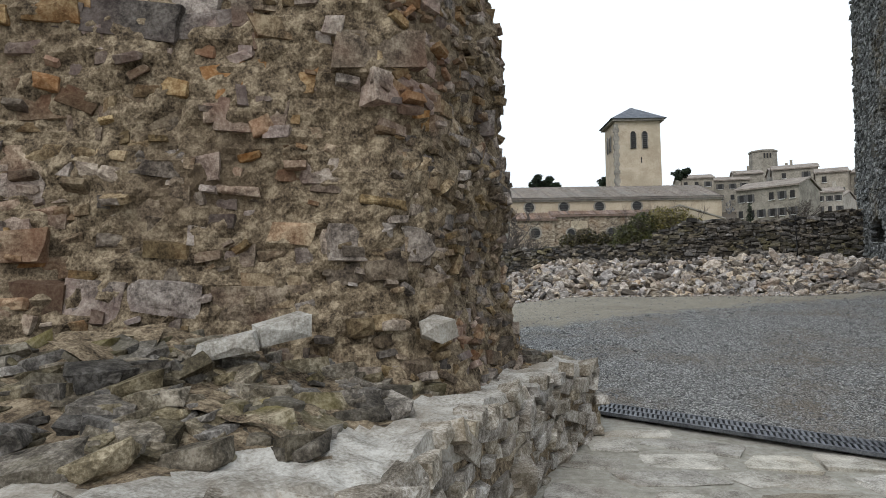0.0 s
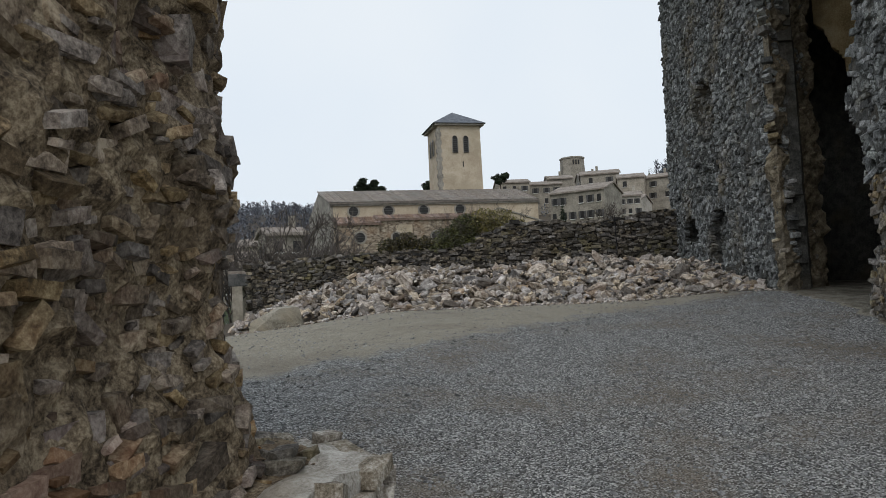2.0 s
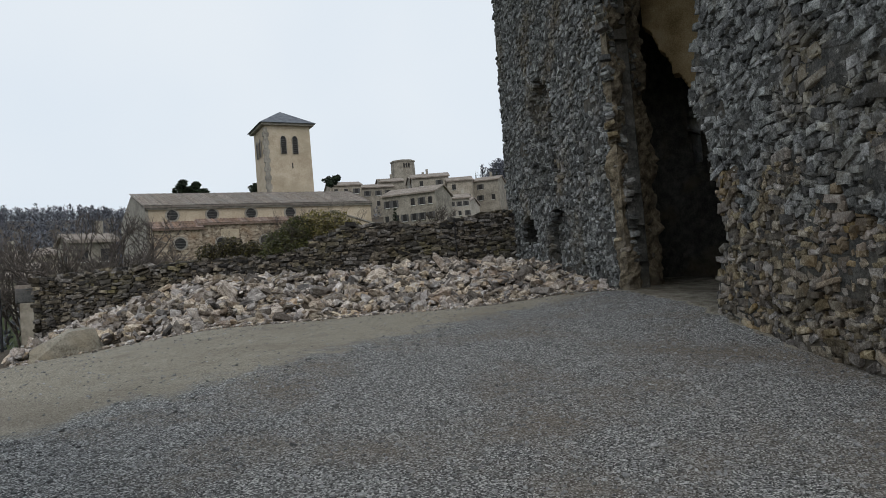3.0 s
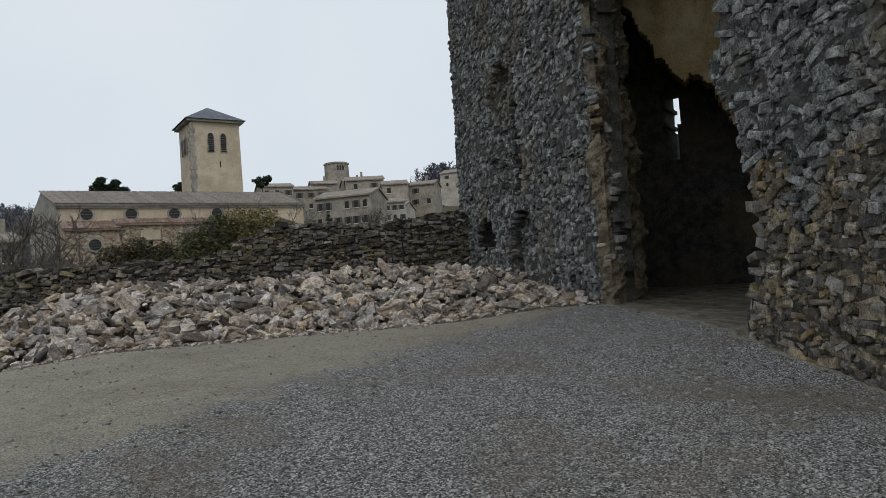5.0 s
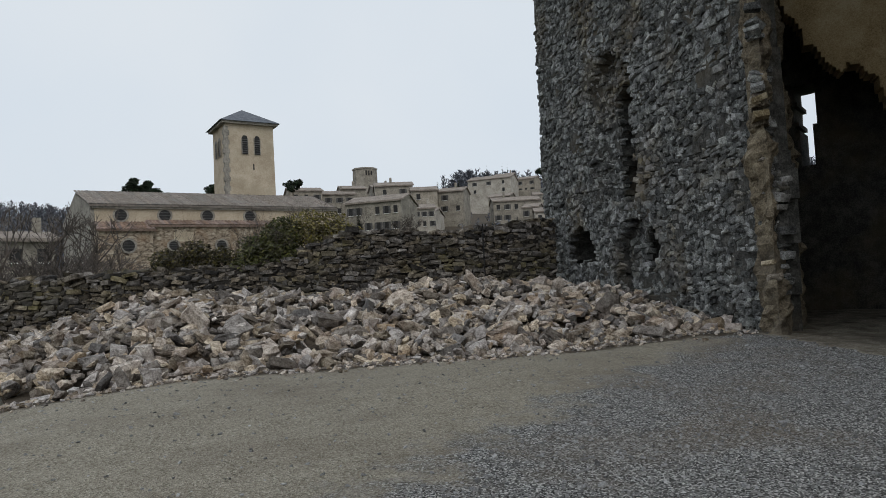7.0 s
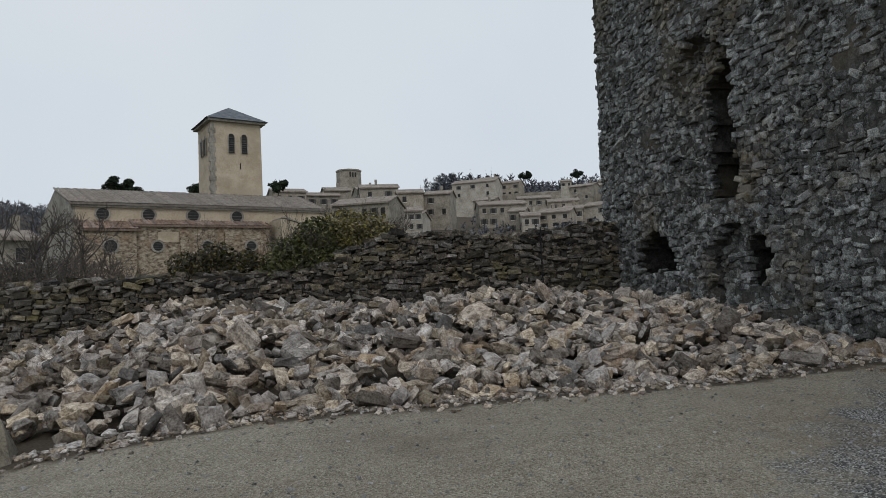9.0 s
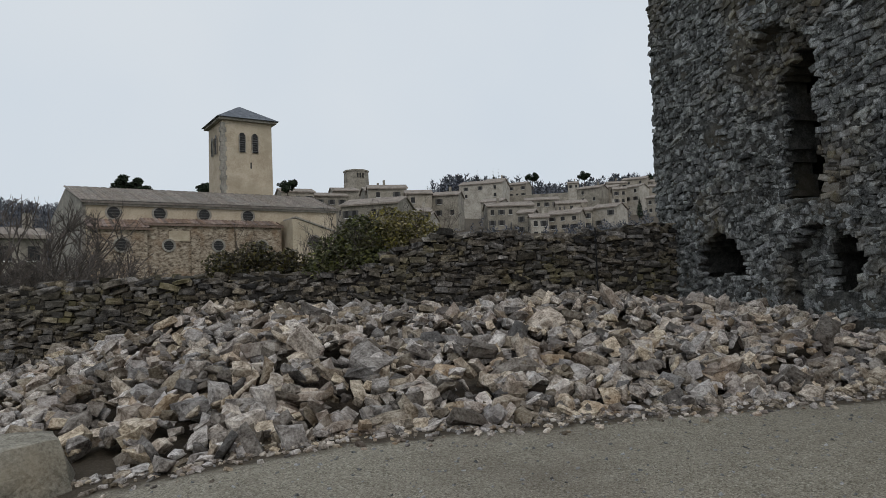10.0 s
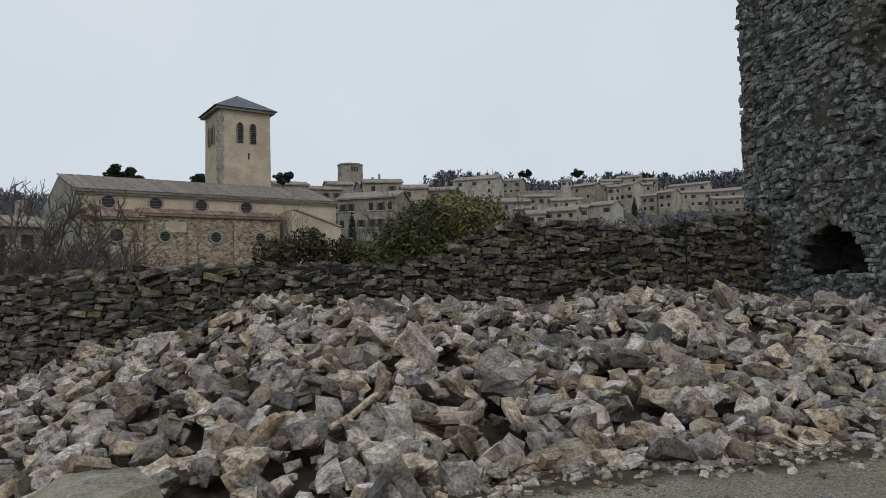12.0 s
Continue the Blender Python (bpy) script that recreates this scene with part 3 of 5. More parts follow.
# the back wall's core colour carries the gloom of the interior
back = ragged_wall("wall_keep_back", back_path, 0.4, 11.4, 0.08, 0.9, KEEP_INSIDE_SHADE, slit, 0.12, 1.2)
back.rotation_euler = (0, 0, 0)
tagged(back, "rubble back wall of the keep with a slit window, shade in its colour", "wall", kind="structure")
side_s = ragged_wall("wall_keep_south", Path2D([(8.6, 9.9), (16.4, 11.6)], side=-1), 0.4, 11.4, 0.3, 0.8, KEEP_INSIDE_SHADE, None, 0.1)
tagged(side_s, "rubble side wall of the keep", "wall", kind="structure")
side_n = ragged_wall("wall_keep_north", Path2D([(11.2, 22.15), (15.5, 21.4)], side=-1), 0.4, 11.4, 0.3, 0.8, KEEP_INSIDE_SHADE, None, 0.1)
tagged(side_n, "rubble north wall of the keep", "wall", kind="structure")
# unseen slab over the roofless keep, added to block sky light from inside
shade_slab = part("ceiling", box((9.5, 14.5, 0.4), pose(12.9, 16.0, 11.75, 0, 0, -12)), KEEP_INSIDE_SHADE)
tagged(shade_slab, "unseen slab added over the keep to keep its inside dark", "ceiling", kind="structure")
back_stones = masonry(back_path, 0.9, 9, 0.16, 0.28, 0.25, random.Random(14), lambda s, z: abs(back_path.at(s)[1] - 17.3) < 0.36 and 4.1 < z < 5.85, tilt=10, out=0.05, wild=0.4)
joined("stonework", SLABS, back_stones, GREY[1], back)

# ---- dry stone wall behind the rubble ----
DRY_X = [-2.4, 0.9, 4.0, 4.6, 5.4, 6.1, 7.0, 7.7, 8.8, 10.1, 11.2]
DRY_TOP = [2.70, 2.86, 2.86, 3.02, 3.38, 3.58, 3.52, 3.42, 3.48, 3.64, 3.6]
dry_path = Path2D([(-2.4, wall_line(-2.4) + 0.02), (11.2, wall_line(11.2) + 0.02)], side=1)


def dry_hole(s, z):
    x = dry_path.at(s)[0]
    return z > np.interp(x, DRY_X, DRY_TOP) - 0.06 + 0.05 * fbm(x, 0, 0, 2.2, 3)


# backing sheet whose dark colour paints the shade between the stones
dry_wall = ragged_wall("wall_dry_stone", dry_path, 0.4, 3.7, 0.12, 0.6, GAP_SHADE, dry_hole, 0.05, 1.8)
tagged(dry_wall, "weathered brown dry stone wall along the courtyard", "wall", kind="structure")
dry_rng = random.Random(21)
dry_stones = masonry(dry_path, 0.9, 3.7, 0.10, 0.22, 0.24, dry_rng, dry_hole, tilt=5, out=0.03, wild=0.4, spin=3)
dry_stones += masonry(dry_path, 0.9, 3.7, 0.055, 0.13, 0.2, dry_rng, dry_hole, tilt=6, out=0.0, wild=0.6, spin=4)
end_path = Path2D([(-2.43, wall_line(-2.4) + 0.62), (-2.43, wall_line(-2.4))], side=-1)
dry_stones += masonry(end_path, 0.6, 2.7, 0.12, 0.3, 0.25, dry_rng, None, tilt=4, out=0.02, wild=0.2)
for _ in range(230):  # coping stones, loosely set
    x = dry_rng.uniform(-2.4, 11)
    y = wall_line(x) + dry_rng.uniform(0.0, 0.6)
    z = np.interp(x, DRY_X, DRY_TOP) - 0.02 + dry_rng.uniform(-0.05, 0.05)
    m = pose(x, y, z, dry_rng.gauss(0, 9), dry_rng.gauss(0, 9), dry_rng.uniform(-40, 40)) @ Matrix.Diagonal((dry_rng.uniform(0.18, 0.5), dry_rng.uniform(0.18, 0.34), dry_rng.uniform(0.07, 0.16), 1))
    dry_stones.append((dry_rng.randrange(24), m))

# ---- the near broken wall and its footing ----
near_path = Path2D([(-5.5, 3.1), (-3.5, 3.45), (-1.9, 3.74), (-1.15, 3.86), (-0.72, 3.98), (-0.46, 4.3), (-0.28, 5.0), (-0.10, 5.55), (-0.14, 5.95), (-0.42, 6.5), (-0.8, 6.95), (-2.0, 7.4)], side=1)


def near_push(s, z):
    x, y, *_ = near_path.at(s)
    d = 0.10 * fbm(x, y, z, 1.1, 4)
    d += 0.05 * abs(fbm(x * 0.7, y * 0.7, z * 1.6, 4.0, 3))
    return d + 0.18 * max(0, 1.6 - z) - 0.05 * max(0, z - 3.2)


near_wall = ragged_wall("wall_near", near_path, 0.1, 5.6, 0.034, 0.7, MORTAR, None, 0.04, 7.5, near_push)
tagged(near_wall, "broken ochre rubble wall end with crumbling mortar", "wall", kind="structure")
near_rng = random.Random(31)
near_stones = []
near_laid = masonry(near_path, 0.3, 5.5, 0.19, 0.44, 0.24, near_rng, None, tilt=4, out=-0.048, push=near_push, wild=0.8)
near_fill = masonry(near_path, 0.3, 5.5, 0.085, 0.17, 0.18, near_rng, None, tilt=7, out=-0.034, push=near_push, wild=0.8)
for st, flat, torn in [(p, 0.93, 0.6) for p in near_laid] + [(p, 0.6, 0.75) for p in near_fill]:
    x, y, _ = st[1].translation
    # the flat face keeps more of its mortar than the broken end
    on_flat = x < -0.75 and y < 4.4
    if near_rng.random() < (flat if on_flat else torn):
        k, m = st
        if on_flat:
            nx = near_path.at(2.5)
            m = Matrix.Translation((-nx[2] * 0.004, -nx[3] * 0.004, 0)) @ m
        near_stones.append((k, m))
for _ in range(1500):  # small chips between the stones
    s, z = near_rng.uniform(1.5, near_path.length - 1.2), near_rng.uniform(0.5, 4.8)
    x, y, nx, ny, yaw = near_path.at(s)
    if x < -0.75 and y < 4.4 and near_rng.random() < 0.75:
        continue
    d = near_push(s, z) + near_rng.uniform(-0.02, 0.03)
    w = near_rng.uniform(0.04, 0.11)
    m = Matrix.Translation((x + nx * d, y + ny * d, z)) @ Euler((near_rng.gauss(0, 0.3), near_rng.gauss(0, 0.3), yaw)).to_matrix().to_4x4() @ Matrix.Diagonal((w * 1.6, w, w * 0.6, 1))
    near_stones.append((near_rng.randrange(24), m))

foot_path = Path2D([(-4.0, 1.2), (-1.3, 1.85), (-0.45, 2.4), (-0.14, 3.8), (0.10, 4.6), (0.38, 5.4), (0.68, 5.95), (0.35, 6.45), (-0.4, 6.75)], side=1)


def foot_height(w, s):
    return 0.86 + 0.28 * max(0, w - 0.3) ** 1.1 + 0.02 * math.sin(3 * s)


def footing():
    prof = [("z", v) for v in np.linspace(-0.1, 0.82, 16)] + [("w", v) for v in np.linspace(0.02, 1.7, 34)]
    n = int(foot_path.length / 0.05)
    verts, faces, idx = [], [], []
    for i in range(n + 1):
        s = foot_path.length * i / n
        x, y, nx, ny, _ = foot_path.at(s)
        for kind, v in prof:
            if kind == "z":
                d, z = 0.03 * fbm(x, y, v, 3.5, 4) + 0.05 * (0.8 - v), v
            else:
                d, z = -v, foot_height(v, s)
            px, py = x + nx * d, y + ny * d
            z += (0.035 * fbm(px, py, z, 4.5, 5) + 0.05 * fbm(px, py, 5, 1.6, 2)) * (1 if kind == "w" else 0.2)
            verts.append((px, py, z))
    k = len(prof)
    for i in range(n):
        for j in range(k - 1):
            faces.append((i * k + j, (i + 1) * k + j, (i + 1) * k + j + 1, i * k + j + 1))
            idx.append(1 if j < 13 or j >= 22 + 2 * math.sin(i * 0.4) else 0)
    ob = mesh_object("footing", verts, faces, [LIME, MORTAR])
    ob.data.polygons.foreach_set("material_index", idx)
    return tagged(ob, "low stone footing capped with pale lime mortar", "wall footing", kind="structure")


foot = footing()
foot_rng = random.Random(41)
foot_stones = masonry(foot_path, 0.15, 0.80, 0.12, 0.23, 0.16, foot_rng, None, tilt=9, out=0.03, wild=0.6)
talus = []
for _ in range(900):
    s, w = foot_rng.uniform(0.6, foot_path.length - 0.3), foot_rng.uniform(0.42, 1.6)
    x, y, nx, ny, yaw = foot_path.at(s)
    size = foot_rng.choice((0.05, 0.07, 0.09, 0.12, 0.16, 0.22))
    m = Matrix.Translation((x - nx * w, y - ny * w, foot_height(w, s) + 0.0)) @ Euler((foot_rng.gauss(0, 0.22), foot_rng.gauss(0, 0.22), foot_rng.uniform(0, 6.3))).to_matrix().to_4x4() @ Matrix.Diagonal((size * 1.4, size, size * foot_rng.uniform(0.3, 0.6), 1))
    talus.append((foot_rng.randrange(24), m))


for k, (x, y, z, a, b, c, yaw) in enumerate(((-1.38, 3.26, 1.24, 0.34, 0.2, 0.10, 10), (-1.17, 3.40, 1.30, 0.32, 0.2, 0.12, 35), (-0.44, 4.02, 1.26, 0.22, 0.2, 0.14, 60))):
    v, f = BROKEN[k + 3]
    white_stone = mesh_object("pale_stone", v, f, LIME)
    white_stone.matrix_basis = pose(x, y, z, 6, -12, yaw) @ Matrix.Diagonal((a, b, c, 1))
    tagged(white_stone, "pale broken limestone resting on the wall footing", "stone", "pale stones")


# ---- rubble heap ----
def heap_front(x):
    return np.interp(x, [-1.6, 2.5, 5.8, 8.2, 9.5], [17.9, 17.05, 16.25, 15.35, 15.0])


def heap_height(x, y):
    depth = max(2.0, wall_line(x) - 0.3 - heap_front(x))
    t = np.clip((y - heap_front(x)) / min(depth, 5.2), 0, 1)
    side = np.interp(x, [-2.2, -1.0, 0.5, 2.0, 7.5, 9.6], [0.1, 0.5, 0.85, 1.0, 1.0, 0.75])
    return (0.84 * (1 - (1 - t) ** 1.5)) * side * (1 + 0.22 * fbm(x, y, 0, 0.7, 3)) + 0.12 * fbm(x, y, 2, 1.4, 2) * min(1, t * 5)


heap_rng = random.Random(51)
heap = new("rubble_heap")
heap.location = (4, 19, 1.2)
tagged(heap, "long heap of broken pale limestone rubble", "rubble heap")


# dark brown sheet below the stones, visible through their gaps
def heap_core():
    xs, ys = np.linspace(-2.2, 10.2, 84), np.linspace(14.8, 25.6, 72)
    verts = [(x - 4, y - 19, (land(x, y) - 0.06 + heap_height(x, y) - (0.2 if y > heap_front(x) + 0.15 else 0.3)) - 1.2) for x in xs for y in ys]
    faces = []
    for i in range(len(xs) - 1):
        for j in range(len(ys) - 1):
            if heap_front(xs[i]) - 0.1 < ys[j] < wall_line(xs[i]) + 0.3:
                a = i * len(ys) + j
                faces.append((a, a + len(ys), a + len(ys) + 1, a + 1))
    return mesh_object("core", verts, faces, HEAP_BED, heap)


heap_core()
heap_stones = []
tries = 0
while len(heap_stones) < 4300 and tries < 12000:
    tries += 1
    x = heap_rng.uniform(-2.0, 9.7)
    f = heap_front(x)
    y = f + (wall_line(x) - 0.25 - f) * heap_rng.random() ** 1.25
    if y > 15 and x > np.interp(y, KEEP_Y, KEEP_X) - 0.15:
        continue
    if x < 0.0 and y < 18.4 and x > -1.8:
        continue
    size = min(0.42, 0.075 + abs(heap_rng.gauss(0, 0.095)))
    if y - f < 0.25 and heap_rng.random() < 0.6:
        size *= 0.5
    z = land(x, y) + heap_height(x, y) + size * heap_rng.uniform(-0.3, 0.3)
    if y - f < 0.3:
        z = land(x, y) + size * 0.18
    m = pose(x - 4, y - 19, z - 1.2, heap_rng.gauss(0, 28), heap_rng.gauss(0, 28), heap_rng.uniform(0, 360)) @ Matrix.Diagonal((size * heap_rng.uniform(1.15, 2.0), size * heap_rng.uniform(0.8, 1.25), size * heap_rng.uniform(0.36, 0.8), 1))
    heap_stones.append((heap_rng.randrange(24), m))


def boulder():
    rng = random.Random(77)
    bm = bmesh.new()
    for c in ((-0.66, -0.34, 0), (0.55, -0.34, 0), (0.66, 0.4, 0), (-0.5, 0.45, 0), (-0.55, -0.2, 0.3), (0.05, -0.3, 0.5), (0.52, -0.12, 0.52), (0.5, 0.35, 0.5), (-0.35, 0.35, 0.36), (0.1, 0.4, 0.55)):
        bm.verts.new((c[0] + rng.uniform(-0.03, 0.03), c[1] + rng.uniform(-0.03, 0.03), c[2] + rng.uniform(-0.02, 0.02)))
    bmesh.ops.convex_hull(bm, input=bm.verts)
    bmesh.ops.triangulate(bm, faces=bm.faces)
    bmesh.ops.subdivide_edges(bm, edges=bm.edges, cuts=4, use_grid_fill=True)
    for v in bm.verts:
        v.co += v.co.normalized() * 0.035 * fbm(*v.co, 3.0, 4)
    ob = part("boulder", bm, material("boulder_stone", (0.13, 0.115, 0.09), (0.26, 0.24, 0.195), (0.42, 0.39, 0.33), scale=3, fine=40, bump=0.8, stain=(0.25, 0.19, 0.11), stain_scale=1.5))
    ob.matrix_basis = pose(-0.92, 17.75, land(-0.92, 17.75) - 0.1, 0, -4, 10)
    return tagged(ob, "large flat-topped pale limestone boulder beside the rubble", "boulder")


boulder()


# ---- drain and paving ----
def drain():
    base = new("drain_grate")
    ax, ay, bx, by = 0.45, 6.84, 5.6, 3.47
    yaw = math.atan2(by - ay, bx - ax)
    length = math.hypot(bx - ax, by - ay)
    za, zb = land(ax, ay) + 0.012, land(bx, by) + 0.012
    base.matrix_basis = pose((ax + bx) / 2, (ay + by) / 2, (za + zb) / 2 - 0.012, 4.5, math.degrees(math.atan2(za - zb, length)), math.degrees(yaw))
    tagged(base, "grey metal drain grating set in the paving", "drain grate")
    for y in (-0.145, 0.0, 0.145):
        part("rail", box((length, 0.022, 0.03), pose(0, y, 0)), GRATE, base)
    # black strip just under the bars stands for the channel's shaded depth
    part("channel", box((length, 0.27, 0.01), pose(0, 0, -0.02)), VOID, base)
    bar = box((0.022, 0.125, 0.026), pose(0, 0, 0, 0, 0, 20))
    first = part("bar", bar, GRATE, base)
    n = int(length / 0.045)
    for i in range(n):
        for row in (0, 1):
            if i == 0 and row == 0:
                first.location = (-length / 2 + 0.03, -0.072, 0)
                continue
            ob = new("bar", first.data)
            ob.parent = base
            ob.location = (-length / 2 + 0.03 + i * 0.045 + 0.02 * row, -0.072 + 0.145 * row, 0)


drain()
pave = new("paving")
tagged(pave, "worn pale flagstones of the threshold", "paving", kind="structure")
pave_rng = random.Random(61)
pave_stones = []
gy = 1.0
while gy < 6.7:
    h = pave_rng.uniform(0.2, 0.46)
    gx = -0.2 + pave_rng.uniform(0, 0.4)
    while gx < 5.6:
        w = pave_rng.uniform(0.25, 0.85)
        cx, cy = gx + w / 2, gy + h / 2
        if cy < 6.5 - 0.65 * (cx - 0.6) - 0.05 and cx > np.interp(cy, [1, 2.4, 3.8, 4.6, 5.4, 5.95], [-0.4, -0.3, 0.0, 0.25, 0.52, 0.8]):
            m = pose(cx, cy, land(cx, cy) - 0.014, pave_rng.gauss(0, 0.9) + 1.5, pave_rng.gauss(0, 0.9), pave_rng.gauss(0, 11)) @ Matrix.Diagonal((w * 1.02, h * pave_rng.uniform(0.85, 1.1), 0.055, 1))
            pave_stones.append((pave_rng.randrange(24), m))
        gx += w
    gy += h * 0.97


# ---- the church ----
def church():
    base = new("church")
    base.matrix_basis = pose(0.0, 90.45, 0, 0, 0, 5.7)
    tagged(base, "cream rendered church with round windows and a square bell tower", "church")
    part("wall", box((28.0, 15.0, 11.85), pose(13.9, 7.5, 6.975)), RENDER_CREAM, base, "cream rendered nave wall")
    bm = bmesh.new()  # west gable end
    prof = [(-0.1, 0.0, 1), (-1.9, 15.0, 1), (-1.9, 15.0, 12.6), (-1.0, 7.5, 15.35), (-0.1, 0.0, 12.9)]
    vs = [bm.verts.new(p) for p in prof]
    f = bm.faces.new(vs)
    ext = bmesh.ops.extrude_face_region(bm, geom=[f])
    bmesh.ops.translate(bm, verts=[v for v in ext["geom"] if isinstance(v, bmesh.types.BMVert)], vec=(-0.35, 0, 0))
    part("gable", bm, CHURCH_GREY, base, "grey stone gable end")
    # roofs of half-round tiles
    tiled(base, "roof", -0.6, 28.0, -0.45, 13.05, 7.5, 15.6, TILE[1], 0.36, 0.95)
    tiled(base, "roof", 28.4, -0.6, 15.55, 12.55, 7.5, 15.6, TILE[1], 0.9)
    part("cornice", box((28.4, 0.3, 0.28), pose(13.9, -0.12, 12.75)), CHURCH_GREY, base)
    for u in (2.5, 7.05, 11.75, 16.7):
        round_window(base, u, -0.02, 11.92, 0.62)
    # side chapels
    part("chapel_wall", box((5.3, 2.8, 9.0), pose(2.65, -1.4, 5.6)), CHURCH_STONE, base, "rubble stone chapel wall")
    tiled(base, "chapel_roof", -0.2, 5.6, -3.1, 10.05, 0.0, 11.15, RED_TILE[1], 0.36)
    part("chapel_wall", box((14.6, 2.2, 9.6), pose(12.6, -1.1, 5.9)), CHURCH_STONE, base, "rubble stone chapel wall")
    tiled(base, "chapel_roof", 5.0, 20.1, -2.5, 10.6, 0.0, 11.35, RED_TILE[1], 0.36)
    for u, r in ((2.85, 0.62), (7.5, 0.5), (12.7, 0.55), (17.6, 0.55)):
        round_window(base, u, -2.82 if u < 5 else -2.22, 8.3, r)
    for u in (10.2, 15.0):
        part("buttress", box((0.9, 0.35, 8.6), pose(u, -2.35, 5.6)), CHURCH_STONE, base)
    part("patch", box((2.1, 0.04, 1.1), pose(8.6, -2.22, 9.3)), RENDER_CREAM, base, "smooth rendered patch")
    bm = bmesh.new()  # sacristy with a sloping top
    vs = [bm.verts.new(p) for p in ((20.6, -4.0, 1), (26.6, -4.0, 1), (26.6, -4.0, 9.6), (21.2, -4.0, 11.3), (20.6, -4.0, 11.3))]
    f = bm.faces.new(vs)
    ext = bmesh.ops.extrude_face_region(bm, geom=[f])
    bmesh.ops.translate(bm, verts=[v for v in ext["geom"] if isinstance(v, bmesh.types.BMVert)], vec=(0, 4.0, 0))
    part("sacristy", bm, RENDER_CREAM, base, "rendered sacristy with a sloping top")
    part("coping", box((6.0, 4.3, 0.18), pose(23.8, -2.0, 10.6, 0, 17.5, 0)), CHURCH_GREY, base)
    round_window(base, 23.2, -4.02, 8.6, 0.7)
    # bell tower
    cx, cy, w = 20.1, 13.5, 6.75
    bm = box((w, w, 15.5), pose(cx, cy, 18.0))
    for v in bm.verts:
        if v.co.z > 20:
            v.co.x = cx + (v.co.x - cx) * 0.975
            v.co.y = cy + (v.co.y - cy) * 0.975
    part("bell_tower", bm, RENDER_CREAM, base, "square cream bell tower")
    for k, (dx, dy) in enumerate(((-0.5, -0.5),)):
        for i in range(16):
            part("quoin", box((0.55 if i % 2 else 0.85, 0.5, 0.62), pose(cx + dx * (w - 0.35) , cy + dy * (w - 0.44), 15.6 + i * 0.63)), CHURCH_GREY if k == 0 else RENDER_CREAM, base)
    part("eaves", box((w + 0.9, w + 0.9, 0.32), pose(cx, cy, 25.85)), CHURCH_GREY, base)
    bm = bmesh.new()
    h = w / 2 + 0.75
    ring = [bm.verts.new((cx + a * h, cy + b * h, 26.0)) for a, b in ((-1, -1), (1, -1), (1, 1), (-1, 1))]
    top = bm.verts.new((cx, cy, 28.6))
    bm.faces.new(ring)
    for a in range(4):
        bm.faces.new((ring[a], ring[(a + 1) % 4], top))
    part("tower_roof", bm, SLATE, base, "low slate pyramid roof")
    for du in (-0.75, 0.95):
        opening(base, cx + du, cy - w / 2 * 0.99, 21.6, 24.2, 0.36, 0)
        opening(base, cx - w / 2 * 0.99, cy + du, 21.6, 24.2, 0.36, 1)
    # slot drawn as a dark block, its shade given by colour
    part("slot", box((0.16, 0.1, 0.8), pose(cx + 0.4, cy - w / 2 * 0.995, 19.9)), VOID, base)
    return base


def tiled(base, name, u0, u1, y0, z0, y1, z1, mat, pitch, skew=0.0):
    """A pitched roof of rows of half-round tiles, its ridge longer by skew at the first end."""
    if u1 < u0:
        u0, u1 = u1, u0
    n = int((u1 - u0) / pitch)
    verts, faces = [], []
    for i in range(n):
        a = u0 + i * pitch
        for k in range(6):
            t = k / 5
            x, lift = a + pitch * t, 0.10 * math.sin(math.pi * t)
            for y, z in ((y0, z0), (y1, z1)):
                verts.append((x - (skew * (1 - i / n) if y == y1 else 0), y, z + lift))
        for k in range(5):
            v = i * 12 + k * 2
            faces.append((v, v + 2, v + 3, v + 1))
    s = len(verts)
    for x in (u0, u1):
        for y, z in ((y0, z0), (y1, z1)):
            verts += [(x, y, z), (x, y, z - 0.22)]
    faces += [(s, s + 1, s + 5, s + 4), (s + 1, s + 3, s + 7, s + 5), (s, s + 1, s + 3, s + 2), (s + 4, s + 5, s + 7, s + 6)]
    return tagged(mesh_object(name, verts, faces, mat, base), kind="stuff")


def round_window(base, u, y, z, r):
    """A round window with a stone ring, dark glazing and bars."""
    bm = bmesh.new()
    ring = []
    for k in range(24):
        a = math.tau * k / 24
        ring.append([bm.verts.new((u + math.cos(a) * q, y - d, z + math.sin(a) * q)) for q, d in ((r, 0.0), (r, 0.12), (r + 0.2, 0.12), (r + 0.2, 0.0))])
    for k in range(24):
        for c in range(3):
            bm.faces.new((ring[k][c], ring[k][c + 1], ring[(k + 1) % 24][c + 1], ring[(k + 1) % 24][c]))
    win = part("window", bm, CHURCH_GREY, base, "round window in a stone ring")
    bm = bmesh.new()
    bmesh.ops.create_circle(bm, cap_ends=True, segments=24, radius=r, matrix=pose(u, y - 0.03, z, 90))
    part("pane", bm, VOID, win)
    for k in (-0.5, 0, 0.5):
        wd = 2 * math.sqrt(max(0.01, r * r - (k * r) ** 2))
        part("bar", box((wd, 0.04, 0.05), pose(u, y - 0.06, z + k * r)), SHUTTER, win)


